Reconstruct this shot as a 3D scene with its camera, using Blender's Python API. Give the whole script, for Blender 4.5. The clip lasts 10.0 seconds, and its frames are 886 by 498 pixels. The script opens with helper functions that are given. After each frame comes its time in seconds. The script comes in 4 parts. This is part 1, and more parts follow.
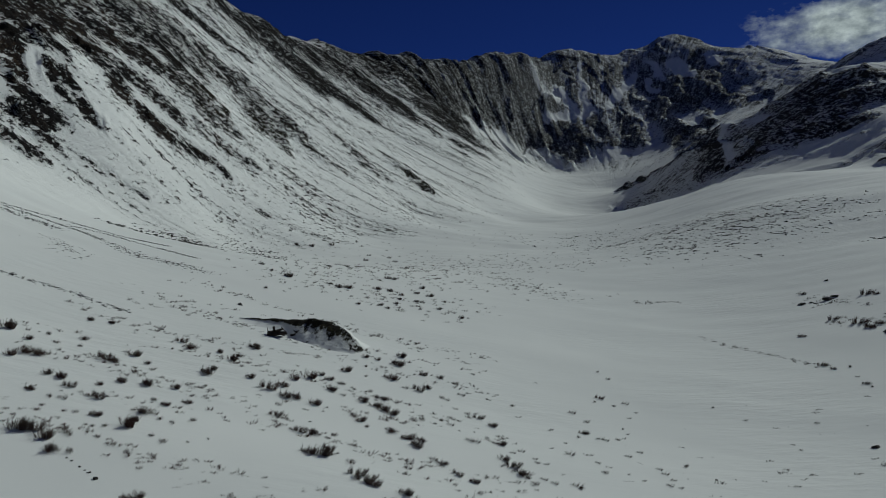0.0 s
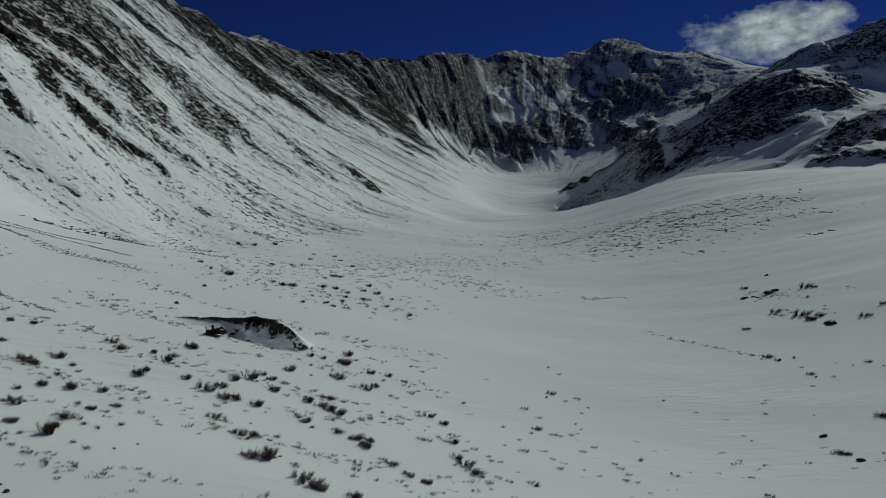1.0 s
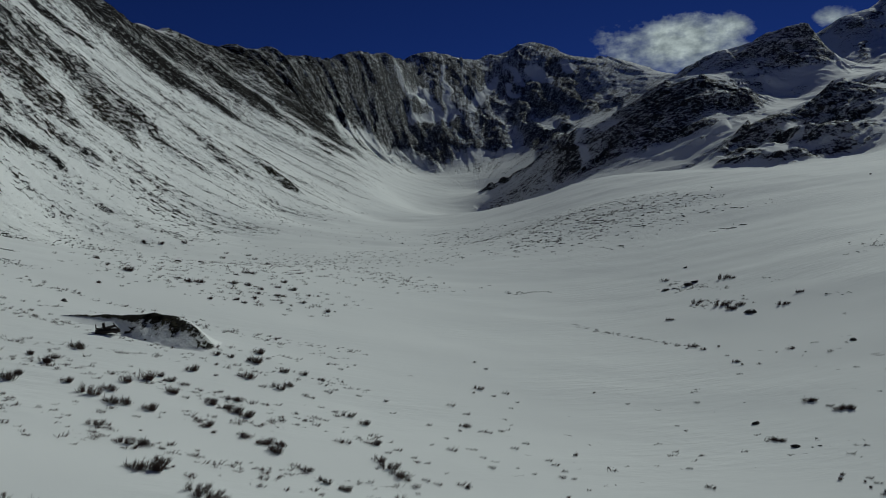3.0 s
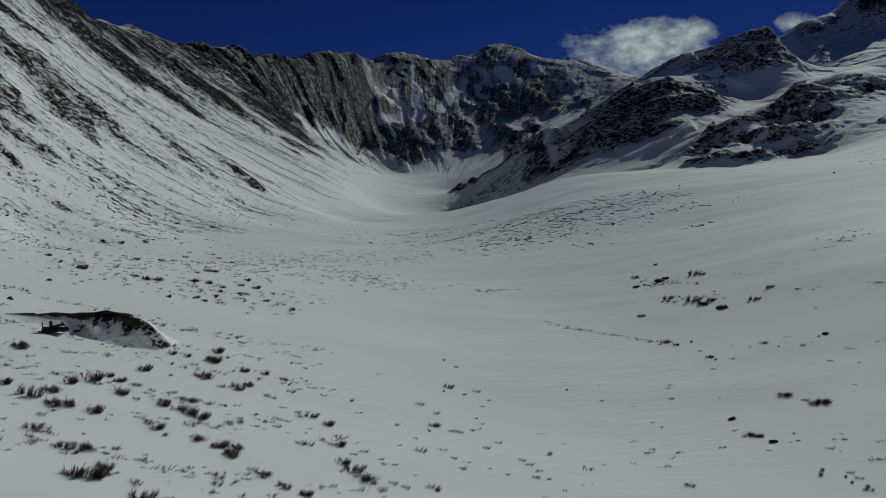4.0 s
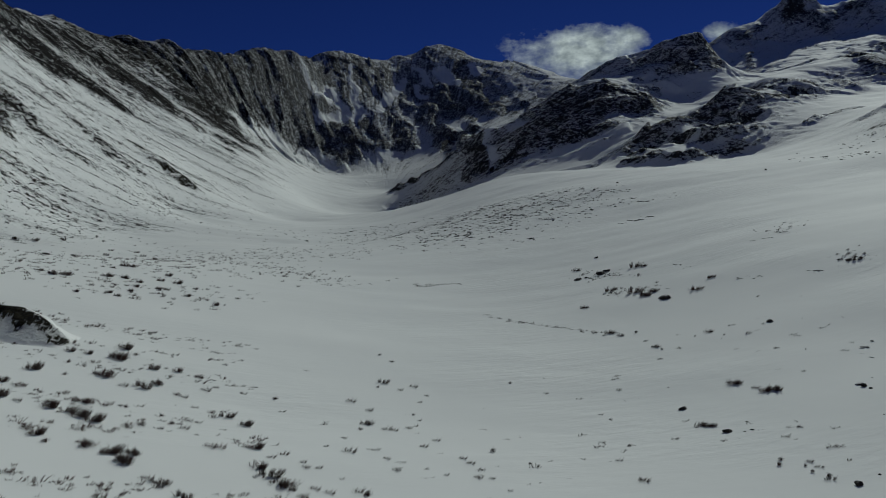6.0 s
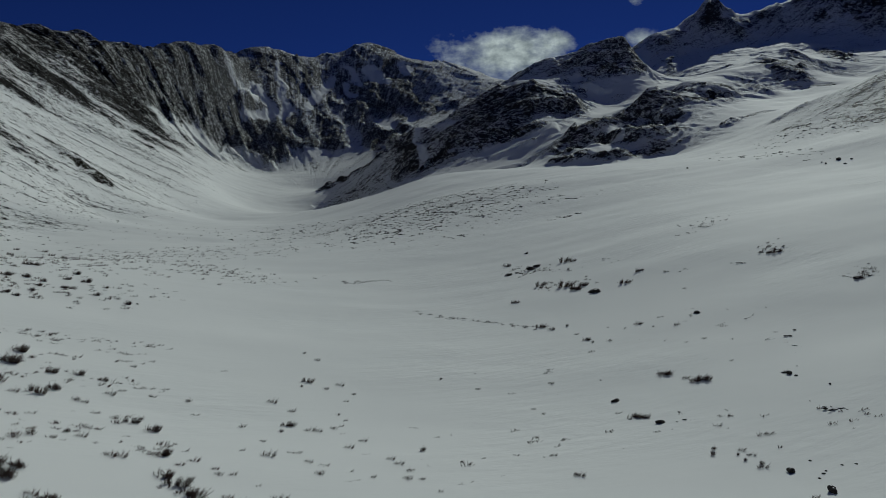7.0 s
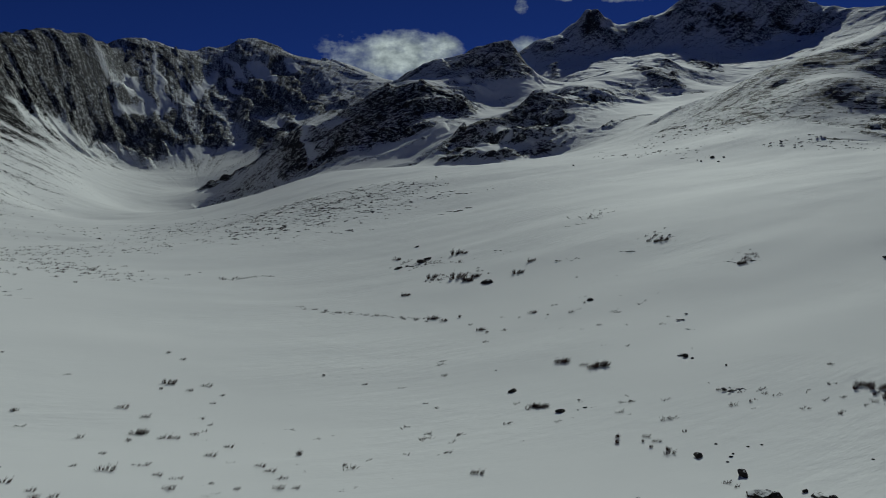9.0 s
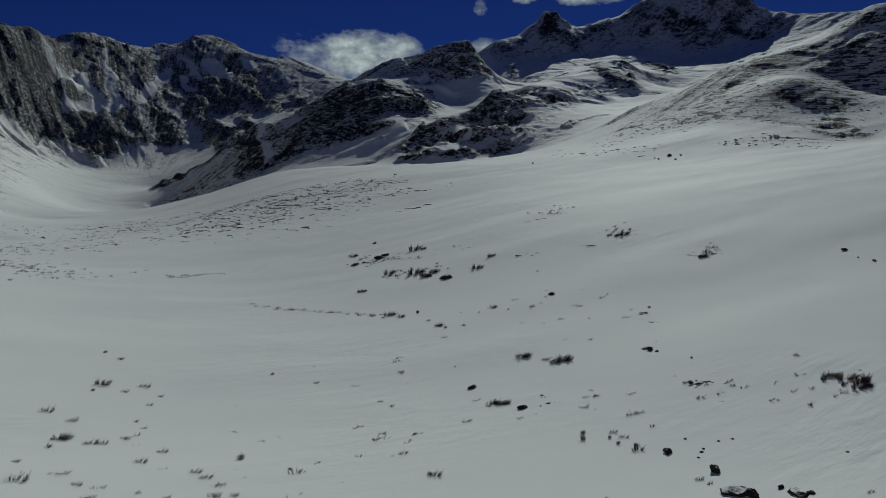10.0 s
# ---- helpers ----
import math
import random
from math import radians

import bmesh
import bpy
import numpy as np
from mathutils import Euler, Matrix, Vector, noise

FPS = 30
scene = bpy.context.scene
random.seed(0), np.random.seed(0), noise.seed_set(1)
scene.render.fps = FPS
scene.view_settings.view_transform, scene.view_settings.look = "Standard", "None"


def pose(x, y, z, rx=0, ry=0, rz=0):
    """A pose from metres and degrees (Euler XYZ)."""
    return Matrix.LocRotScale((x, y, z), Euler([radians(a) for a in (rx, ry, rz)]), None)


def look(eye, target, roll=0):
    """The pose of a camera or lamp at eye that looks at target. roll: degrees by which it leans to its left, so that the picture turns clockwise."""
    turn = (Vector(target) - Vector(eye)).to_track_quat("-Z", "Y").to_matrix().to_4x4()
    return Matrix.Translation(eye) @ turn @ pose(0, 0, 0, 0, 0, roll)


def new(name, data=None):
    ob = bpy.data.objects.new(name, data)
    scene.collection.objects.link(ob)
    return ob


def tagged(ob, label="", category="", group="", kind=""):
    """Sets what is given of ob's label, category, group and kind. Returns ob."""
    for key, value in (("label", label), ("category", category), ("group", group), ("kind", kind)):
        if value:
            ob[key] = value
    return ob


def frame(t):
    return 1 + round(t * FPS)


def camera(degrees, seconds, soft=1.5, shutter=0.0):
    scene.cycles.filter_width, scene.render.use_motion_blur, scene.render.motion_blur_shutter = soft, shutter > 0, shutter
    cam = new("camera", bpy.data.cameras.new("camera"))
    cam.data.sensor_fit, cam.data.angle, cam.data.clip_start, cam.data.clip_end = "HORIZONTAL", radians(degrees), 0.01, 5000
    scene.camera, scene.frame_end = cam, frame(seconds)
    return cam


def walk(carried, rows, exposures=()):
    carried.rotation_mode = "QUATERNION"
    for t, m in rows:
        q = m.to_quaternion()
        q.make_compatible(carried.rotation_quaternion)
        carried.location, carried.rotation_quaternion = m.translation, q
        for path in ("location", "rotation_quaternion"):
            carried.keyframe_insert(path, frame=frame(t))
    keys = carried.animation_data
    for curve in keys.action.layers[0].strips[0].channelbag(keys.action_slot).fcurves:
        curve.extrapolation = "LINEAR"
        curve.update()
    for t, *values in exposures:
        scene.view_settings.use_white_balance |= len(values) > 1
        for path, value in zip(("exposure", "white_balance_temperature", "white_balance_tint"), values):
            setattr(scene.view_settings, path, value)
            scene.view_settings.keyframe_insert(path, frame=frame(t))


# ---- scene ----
# Camera: a slow drone flight down into a snow-covered cirque, turning to the right.
cam = camera(64.3, 10.0, soft=0.5)
PATH = [
    (0.0, -0.00, 0.00, 24.00, 86.64, 0.00, 0.00),
    (0.5, -0.17, 1.38, 23.45, 86.68, 0.00, -2.24),
    (1.0, -0.25, 2.71, 22.91, 86.71, 0.00, -4.39),
    (1.5, -0.26, 4.06, 22.41, 86.77, 0.00, -6.19),
    (2.0, -0.18, 5.50, 21.86, 86.82, 0.00, -7.89),
    (2.5, -0.01, 6.90, 21.35, 86.85, 0.00, -9.43),
    (4.0, 0.87, 11.08, 19.77, 86.99, 0.00, -13.36),
    (4.5, 1.27, 12.49, 19.23, 87.04, 0.00, -14.25),
    (5.0, 1.71, 13.87, 18.66, 87.09, 0.00, -14.91),
    (6.5, 3.42, 17.67, 17.05, 87.17, 0.00, -20.88),
    (7.0, 4.02, 19.00, 16.54, 87.17, 0.00, -23.86),
    (7.5, 4.71, 20.24, 15.99, 87.23, 0.00, -26.39),
    (8.0, 5.44, 21.54, 15.42, 87.26, 0.00, -28.63),
    (8.5, 6.22, 22.80, 14.88, 87.32, 0.00, -30.73),
    (9.0, 7.10, 24.06, 14.35, 87.35, 0.00, -32.71),
    (9.5, 8.07, 25.30, 13.80, 87.37, 0.00, -34.42),
    (10.0, 9.06, 26.51, 13.26, 87.41, 0.00, -35.98),
]
walk(cam, [(t, pose(*p)) for t, *p in PATH], [(0.0, -1.01, 5840, -3.0), (10.0, -0.95, 5860, -3.0)])

# World, sun and exposure
SUN_AZ, SUN_EL = 51.0, 32.0  # degrees clockwise from +y, degrees above the horizon
world = bpy.data.worlds.new("sky")
scene.world = world
world.use_nodes = True
wt = world.node_tree
wt.nodes.clear()
w_out = wt.nodes.new("ShaderNodeOutputWorld")
w_bg = wt.nodes.new("ShaderNodeBackground")
w_sky = wt.nodes.new("ShaderNodeTexSky")
w_sky.sky_type, w_sky.sun_disc = "NISHITA", False
w_sky.sun_elevation, w_sky.sun_rotation = radians(SUN_EL), radians(SUN_AZ)
w_sky.altitude, w_sky.air_density, w_sky.dust_density, w_sky.ozone_density = 3600, 0.8, 0.1, 3.0
w_bg.inputs["Strength"].default_value = 0.062
w_deep = wt.nodes.new("ShaderNodeMix")
w_deep.data_type, w_deep.blend_type = "RGBA", "MULTIPLY"
w_deep.inputs[0].default_value = 1.0
w_deep.inputs[7].default_value = (0.165, 0.222, 0.60, 1)  # the deep blue of thin air at this height
wt.links.new(w_sky.outputs[0], w_deep.inputs[6])


def sky_math(op, a, b=0.0, clamp=False):
    q = wt.nodes.new("ShaderNodeMath")
    q.operation, q.use_clamp = op, clamp
    for i, v in enumerate((a, b)):
        if isinstance(v, (int, float)):
            q.inputs[i].default_value = v
        else:
            wt.links.new(v, q.inputs[i])
    return q.outputs[0]


# Clouds behind the ridges: azimuth, elevation, half widths, density
w_coord = wt.nodes.new("ShaderNodeTexCoord")
w_sep = wt.nodes.new("ShaderNodeSeparateXYZ")
wt.links.new(w_coord.outputs["Generated"], w_sep.inputs[0])
az_deg = sky_math("MULTIPLY", sky_math("ARCTAN2", w_sep.outputs[0], w_sep.outputs[1]), 57.2958)
el_deg = sky_math("MULTIPLY", sky_math("ARCSINE", w_sep.outputs[2]), 57.2958)
w_pos = wt.nodes.new("ShaderNodeCombineXYZ")
wt.links.new(az_deg, w_pos.inputs[0])
wt.links.new(sky_math("MULTIPLY", el_deg, 1.5), w_pos.inputs[1])
w_noise = wt.nodes.new("ShaderNodeTexNoise")
w_noise.inputs["Scale"].default_value, w_noise.inputs["Detail"].default_value, w_noise.inputs["Roughness"].default_value = 0.62, 10, 0.58
wt.links.new(w_pos.outputs[0], w_noise.inputs["Vector"])
cover = None
for c_az, c_el, h_az, h_el, dens in ((29.4, 12.5, 5.4, 2.4, 1.1), (32.0, 13.2, 2.8, 1.5, 1.0), (25.2, 12.3, 3.4, 2.2, 0.5), (39.5, 13.4, 1.5, 0.9, 0.75), (47.6, 16.9, 3.6, 0.9, 0.9), (42.6, 16.9, 1.5, 0.5, 0.6), (39.0, 16.2, 0.7, 0.8, 0.55), (60.0, 18.5, 4.0, 1.2, 0.7)):
    dx = sky_math("DIVIDE", sky_math("SUBTRACT", az_deg, c_az), h_az)
    dy = sky_math("DIVIDE", sky_math("SUBTRACT", el_deg, c_el), h_el)
    r2 = sky_math("ADD", sky_math("MULTIPLY", dx, dx), sky_math("MULTIPLY", dy, dy))
    one = sky_math("MULTIPLY", sky_math("SUBTRACT", 1.0, r2, True), dens)
    cover = one if cover is None else sky_math("MAXIMUM", cover, one)
puff = sky_math("ADD", cover, sky_math("MULTIPLY", sky_math("SUBTRACT", w_noise.outputs[0], 0.5), 1.75))
veil = sky_math("MULTIPLY", sky_math("SUBTRACT", puff, 0.20), 1.15, True)
veil = sky_math("MULTIPLY", veil, sky_math("MULTIPLY", cover, 4.0, True), True)
w_tone = wt.nodes.new("ShaderNodeTexNoise")
w_tone.inputs["Scale"].default_value, w_tone.inputs["Detail"].default_value = 0.9, 6
wt.links.new(w_pos.outputs[0], w_tone.inputs["Vector"])
w_cloud = wt.nodes.new("ShaderNodeMix")
w_cloud.data_type = "RGBA"
w_cloud.inputs[6].default_value, w_cloud.inputs[7].default_value = (5.6, 6.0, 6.3, 1), (15.5, 15.8, 15.2, 1)
wt.links.new(sky_math("MULTIPLY", sky_math("SUBTRACT", w_tone.outputs[0], 0.3), 2.5, True), w_cloud.inputs[0])
w_mix = wt.nodes.new("ShaderNodeMix")
w_mix.data_type = "RGBA"
wt.links.new(veil, w_mix.inputs[0])
wt.links.new(w_deep.outputs[2], w_mix.inputs[6])
wt.links.new(w_cloud.outputs[2], w_mix.inputs[7])
wt.links.new(w_mix.outputs[2], w_bg.inputs[0])
wt.links.new(w_bg.outputs[0], w_out.inputs[0])

sun_data = bpy.data.lights.new("sun", "SUN")
sun_data.energy, sun_data.angle, sun_data.color = 4.0, radians(0.53), (1.0, 0.95, 0.86)
sun = new("sun", sun_data)
saz, sel = radians(SUN_AZ), radians(SUN_EL)
sun.matrix_world = look((math.sin(saz) * math.cos(sel) * 900, math.cos(saz) * math.cos(sel) * 900, math.sin(sel) * 900), (0, 0, 0))


# ---- materials ----
def node_material(name):
    m = bpy.data.materials.new(name)
    m.use_nodes = True
    m.node_tree.nodes["Principled BSDF"].inputs["Specular IOR Level"].default_value = 0.12  # dry, dull surfaces
    return m, m.node_tree.nodes, m.node_tree.links, m.node_tree.nodes["Principled BSDF"]


def terrain_material():
    m, n, l, bsdf = node_material("snow_and_rock")
    bsdf.inputs["Roughness"].default_value = 0.8

    def math_node(op, a, b=None, clamp=False):
        q = n.new("ShaderNodeMath")
        q.operation, q.use_clamp = op, clamp
        for i, v in enumerate((a, b)):
            if v is None:
                continue
            if isinstance(v, (int, float)):
                q.inputs[i].default_value = v
            else:
                l.new(v, q.inputs[i])
        return q.outputs[0]

    def noise_tex(vec, scale, detail=6, rough=0.6):
        q = n.new("ShaderNodeTexNoise")
        q.inputs["Scale"].default_value, q.inputs["Detail"].default_value, q.inputs["Roughness"].default_value = scale, detail, rough
        l.new(vec, q.inputs["Vector"])
        return q.outputs[0]

    def attr(name):
        q = n.new("ShaderNodeAttribute")
        q.attribute_name = name
        return q

    def mix_col(f, a, b):
        q = n.new("ShaderNodeMix")
        q.data_type = "RGBA"
        for sock, v in ((q.inputs[0], f), (q.inputs[6], a), (q.inputs[7], b)):
            if isinstance(v, (tuple, float, int)):
                sock.default_value = v
            else:
                l.new(v, sock)
        return q.outputs[2]

    geo = n.new("ShaderNodeNewGeometry")
    pos = geo.outputs["Position"]
    rock = attr("rock").outputs["Fac"]
    fall = attr("fall").outputs["Vector"]
    streak = noise_tex(fall, 1.0, 8, 0.65)
    blotch = noise_tex(pos, 0.11, 8, 0.65)
    beds = n.new("ShaderNodeMapping")
    beds.inputs["Scale"].default_value = (0.9, 0.9, 1.7)
    l.new(pos, beds.inputs[0])
    fine = noise_tex(beds.outputs[0], 0.33, 8, 0.75)
    thread = n.new("ShaderNodeMapping")
    thread.inputs["Scale"].default_value = (3.8, 0.9, 1)
    l.new(fall, thread.inputs[0])
    bent = n.new("ShaderNodeVectorMath")
    bent.operation = "ADD"
    warp = n.new("ShaderNodeTexNoise")
    warp.inputs["Scale"].default_value, warp.inputs["Detail"].default_value = 0.25, 4
    l.new(pos, warp.inputs["Vector"])
    push = n.new("ShaderNodeVectorMath")
    push.operation = "SCALE"
    push.inputs["Scale"].default_value = 5.0
    l.new(warp.outputs["Color"], push.inputs[0])
    l.new(pos, bent.inputs[0])
    l.new(push.outputs[0], bent.inputs[1])

    def blocks(scale, feature):
        q = n.new("ShaderNodeTexVoronoi")
        q.feature = feature
        q.inputs["Scale"].default_value = scale
        l.new(bent.outputs[0], q.inputs["Vector"])
        return q

    joint = math_node("SUBTRACT", 1.0, math_node("MULTIPLY", blocks(0.24, "DISTANCE_TO_EDGE").outputs["Distance"], 5.0, True))
    joint_small = math_node("SUBTRACT", 1.0, math_node("MULTIPLY", blocks(0.75, "DISTANCE_TO_EDGE").outputs["Distance"], 4.0, True))
    cell = n.new("ShaderNodeSeparateColor")
    l.new(blocks(0.24, "F1").outputs["Color"], cell.inputs[0])
    cell_small = n.new("ShaderNodeSeparateColor")
    l.new(blocks(0.75, "F1").outputs["Color"], cell_small.inputs[0])
    f = math_node("ADD", rock, math_node("MULTIPLY", math_node("SUBTRACT", cell_small.outputs[0], 0.5), 0.16))
    f = math_node("ADD", f, math_node("MULTIPLY", math_node("SUBTRACT", cell.outputs[0], 0.5), 0.12))
    for tex, amount in ((streak, 0.7), (blotch, 0.7), (fine, 1.9), (noise_tex(thread.outputs[0], 1.0, 6, 0.7), 1.0), (noise_tex(pos, 0.7, 5, 0.75), 1.0), (noise_tex(pos, 2.4, 4, 0.8), 0.8)):
        f = math_node("ADD", f, math_node("MULTIPLY", math_node("SUBTRACT", tex, 0.5), amount))
    ledge_map = n.new("ShaderNodeMapping")
    ledge_map.inputs["Scale"].default_value = (0.10, 0.10, 0.9)
    l.new(pos, ledge_map.inputs[0])
    ledge = math_node("MULTIPLY", math_node("SUBTRACT", noise_tex(ledge_map.outputs[0], 1.0, 6, 0.65), 0.5), attr("beds").outputs["Fac"])
    f = math_node("ADD", f, math_node("MULTIPLY", ledge, 2.4))
    open_snow = math_node("MULTIPLY", rock, 9.0, True)  # none where the snow lies deep
    f = math_node("SUBTRACT", f, math_node("MULTIPLY", math_node("SUBTRACT", 1.0, open_snow), 0.35))
    ramp = n.new("ShaderNodeValToRGB")
    ramp.color_ramp.elements[0].position, ramp.color_ramp.elements[1].position = 0.435, 0.465
    l.new(f, ramp.inputs[0])
    mask = ramp.outputs[0]

    tone = noise_tex(pos, 0.03, 5, 0.6)
    grain = noise_tex(pos, 1.6, 6, 0.7)
    brown = math_node("MULTIPLY", math_node("SUBTRACT", tone, 0.42), 4.0, True)
    brown = math_node("MULTIPLY", brown, attr("tan").outputs["Fac"])
    brown = math_node("MULTIPLY", brown, math_node("ADD", 0.35, math_node("MULTIPLY", cell_small.outputs[1], 0.9)), True)
    rock_a = mix_col(brown, (0.021, 0.020, 0.023, 1), (0.140, 0.092, 0.060, 1))
    lichen = math_node("MULTIPLY", attr("turf").outputs["Fac"], 1.0)
    rock_b = mix_col(lichen, rock_a, (0.075, 0.066, 0.032, 1))
    # Shadow in the joints painted near-black, with dark grain and random dark blocks.
    crack_shade = math_node("MULTIPLY", math_node("SUBTRACT", grain, 0.42), 4.0, True)
    crack_shade = math_node("MAXIMUM", crack_shade, math_node("MAXIMUM", math_node("POWER", joint, 2.0), math_node("MULTIPLY", joint_small, 0.8)))
    crack_shade = math_node("MAXIMUM", crack_shade, math_node("MULTIPLY", cell_small.outputs[2], 0.85))
    rock_c = mix_col(crack_shade, rock_b, (0.012, 0.010, 0.010, 1))
    # Rock mixed paler: snow dusting, and haze that lifts its shaded darks.
    frost_haze = math_node("MULTIPLY", attr("rime_haze").outputs["Fac"], math_node("MULTIPLY", streak, 0.17))
    rock_c = mix_col(frost_haze, rock_c, (0.70, 0.71, 0.72, 1))
    drift = noise_tex(pos, 0.05, 4, 0.5)
    snow = mix_col(drift, (0.78, 0.79, 0.78, 1), (0.86, 0.86, 0.84, 1))
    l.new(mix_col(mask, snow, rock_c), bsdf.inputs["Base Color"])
    # relief: wind crust on the snow, broken stone on the rock
    crust = n.new("ShaderNodeMapping")
    crust.inputs["Scale"].default_value = (0.22, 0.75, 0.3)
    crust.inputs["Rotation"].default_value = (0, 0, radians(-28))
    l.new(pos, crust.inputs[0])
    ripple = noise_tex(crust.outputs[0], 1.0, 6, 0.55)
    patch = noise_tex(pos, 0.035, 3, 0.5)
    h_snow = math_node("MULTIPLY", math_node("MULTIPLY", ripple, math_node("MULTIPLY", math_node("SUBTRACT", patch, 0.42), 4.0, True)), 0.24)
    h_rock = math_node("ADD", math_node("MULTIPLY", fine, 4.0), math_node("MULTIPLY", grain, 0.8))
    h_rock = math_node("ADD", h_rock, math_node("MULTIPLY", math_node("ADD", cell_small.outputs[0], math_node("MULTIPLY", cell.outputs[0], 2.0)), 0.7))
    h_rock = math_node("SUBTRACT", h_rock, math_node("ADD", math_node("MULTIPLY", joint, 1.2), math_node("MULTIPLY", joint_small, 0.5)))
    h_rough = math_node("MULTIPLY", math_node("MULTIPLY", fine, 2.2), math_node("MULTIPLY", rock, 1.5, True))
    h = math_node("ADD", math_node("MULTIPLY", h_rock, mask), math_node("ADD", h_snow, h_rough))
    bump = n.new("ShaderNodeBump")
    bump.inputs["Strength"].default_value, bump.inputs["Distance"].default_value = 0.9, 1.0
    l.new(h, bump.inputs["Height"])
    l.new(bump.outputs[0], bsdf.inputs["Normal"])
    return m


SNOW_ROCK = terrain_material()

# ---- the mountains and the valley: one sheet of ground ----
# Lines that give the land its shape (metres): crests, slopes, floor
HEADWALL_CREST = [(-206, 542, 212), (-188, 622, 203), (-177, 692, 204), (-167, 772, 209), (-154, 832, 213), (-125, 857, 209), (-100, 882, 211), (-68, 918, 219), (-44, 948, 222), (-19, 978, 225), (13, 1014, 231), (46, 1049, 236),
    (73, 1075, 242), (101, 1100, 247), (135, 1131, 256), (60, 1148, 254), (93, 1176, 254), (121, 1204, 271), (181, 1267, 292), (227, 1300, 306), (265, 1314, 303), (338, 1328, 312), (398, 1342, 336), (438, 1356, 346),
    (477, 1343, 336), (513, 1324, 321), (555, 1307, 316), (596, 1289, 307), (634, 1270, 290), (671, 1263, 275)]
WEST_SLOPE = [(-110, 201, 30), (-96, 225, 22), (-81, 262, 17), (-49, 335, 15), (-12, 430, 15), (43, 560, 14), (102, 721, 23), (-132, 212, 52), (-112, 242, 50), (-101, 292, 47), (-79, 347, 43), (-46, 432, 40),
    (-2, 552, 41), (55, 723, 57), (127, 904, 66), (-140, 259, 83), (-133, 314, 83), (-125, 409, 88), (-101, 480, 88), (-68, 595, 89), (-14, 715, 91), (46, 876, 106), (106, 976, 100), (-171, 408, 142),
    (-159, 498, 141), (-139, 618, 145), (-108, 739, 151), (-55, 819, 146), (4, 919, 153), (70, 1029, 149), (-330, 480, 240), (-420, 250, 240), (-420, 0, 220)]
VALLEY_FLOOR = [(102, 591, 18), (130, 718, 29), (155, 825, 44), (173, 883, 57), (146, 913, 65), (119, 821, 41), (87, 695, 24), (175, 781, 34), (200, 847, 50), (221, 862, 54), (197, 929, 75), (172, 650, 16), (46, 498, 15),
    (93, 461, 10), (83, 320, 7), (4, 274, 5), (113, 301, 22), (124, 239, 20), (15, 350, 8), (22, 420, 12)]
CIRQUE_FOOT = [(255, 850, 66), (290, 810, 82), (280, 900, 84), (350, 770, 115), (340, 870, 108), (415, 830, 160), (390, 960, 142), (102, 980, 91), (137, 980, 77), (175, 974, 72), (219, 996, 89), (271, 1014, 99), (145, 1035, 117), (201, 1031, 121), (247, 1051, 127)]
PEAK_FACE = [(321, 1208, 223), (447, 1167, 226), (468, 1083, 186), (362, 1071, 155), (152, 1111, 160), (192, 1104, 165), (225, 1078, 157), (202, 1158, 220)]
MORAINE = [(172, 459, 36), (197, 465, 44), (222, 465, 48), (249, 451, 49), (273, 432, 51), (280, 390, 49), (269, 323, 47), (249, 260, 44), (228, 202, 40),
    (216, 170, 34), (231, 140, 36), (245, 173, 44), (258, 214, 47), (165, 380, 33), (190, 420, 41), (180, 250, 33), (160, 330, 29), (215, 330, 41)]
NEAR_SPUR = [(214, 837, 46), (245, 791, 67), (264, 751, 89), (275, 719, 104), (293, 707, 110), (317, 702, 121), (346, 695, 135), (379, 693, 155), (394, 664, 151), (393, 619, 128), (394, 596, 115), (245, 681, 61),
    (265, 640, 64), (276, 613, 73), (295, 594, 78), (319, 584, 85), (338, 576, 96), (319, 640, 105), (359, 634, 123), (193, 702, 19), (218, 637, 37), (241, 584, 51), (263, 530, 51), (283, 511, 53),
    (308, 517, 65), (342, 536, 84), (392, 575, 106)]
FAR_SPUR = [(292, 463, 65), (313, 477, 77), (339, 488, 89), (366, 498, 98), (386, 501, 101), (410, 501, 108), (275, 427, 55), (299, 427, 61), (322, 440, 71), (348, 439, 75), (367, 431, 81), (265, 431, 51),
    (278, 398, 48), (288, 382, 49), (311, 367, 51), (426, 604, 119), (465, 609, 126), (505, 614, 141), (290, 486, 45), (262, 500, 45), (310, 440, 50), (332, 394, 58)]
EAST_RIDGE = [(445, 205, 133), (429, 214, 124), (413, 225, 114), (391, 233, 106), (358, 238, 94), (345, 240, 87), (352, 265, 85), (356, 291, 82), (329, 292, 69),
    (313, 186, 73), (314, 230, 70), (290, 158, 52), (253, 131, 37), (343, 164, 65)]
MIDDLE_RIDGE = [(398, 492, 117), (449, 505, 132), (511, 523, 150), (576, 539, 167), (637, 545, 183), (650, 535, 174), (645, 513, 156), (630, 473, 144), (573, 640, 162), (691, 643, 193), (766, 651, 211), (349, 427, 78),
    (380, 429, 87), (412, 444, 102), (464, 456, 113), (519, 467, 125)]
SHOULDER_PEAK = [(434, 757, 181), (457, 770, 199), (498, 763, 211), (530, 750, 224), (548, 742, 231), (560, 737, 233), (567, 728, 224), (573, 719, 210), (577, 706, 190), (434, 713, 170), (464, 688, 162), (505, 682, 170),
    (463, 655, 141)]
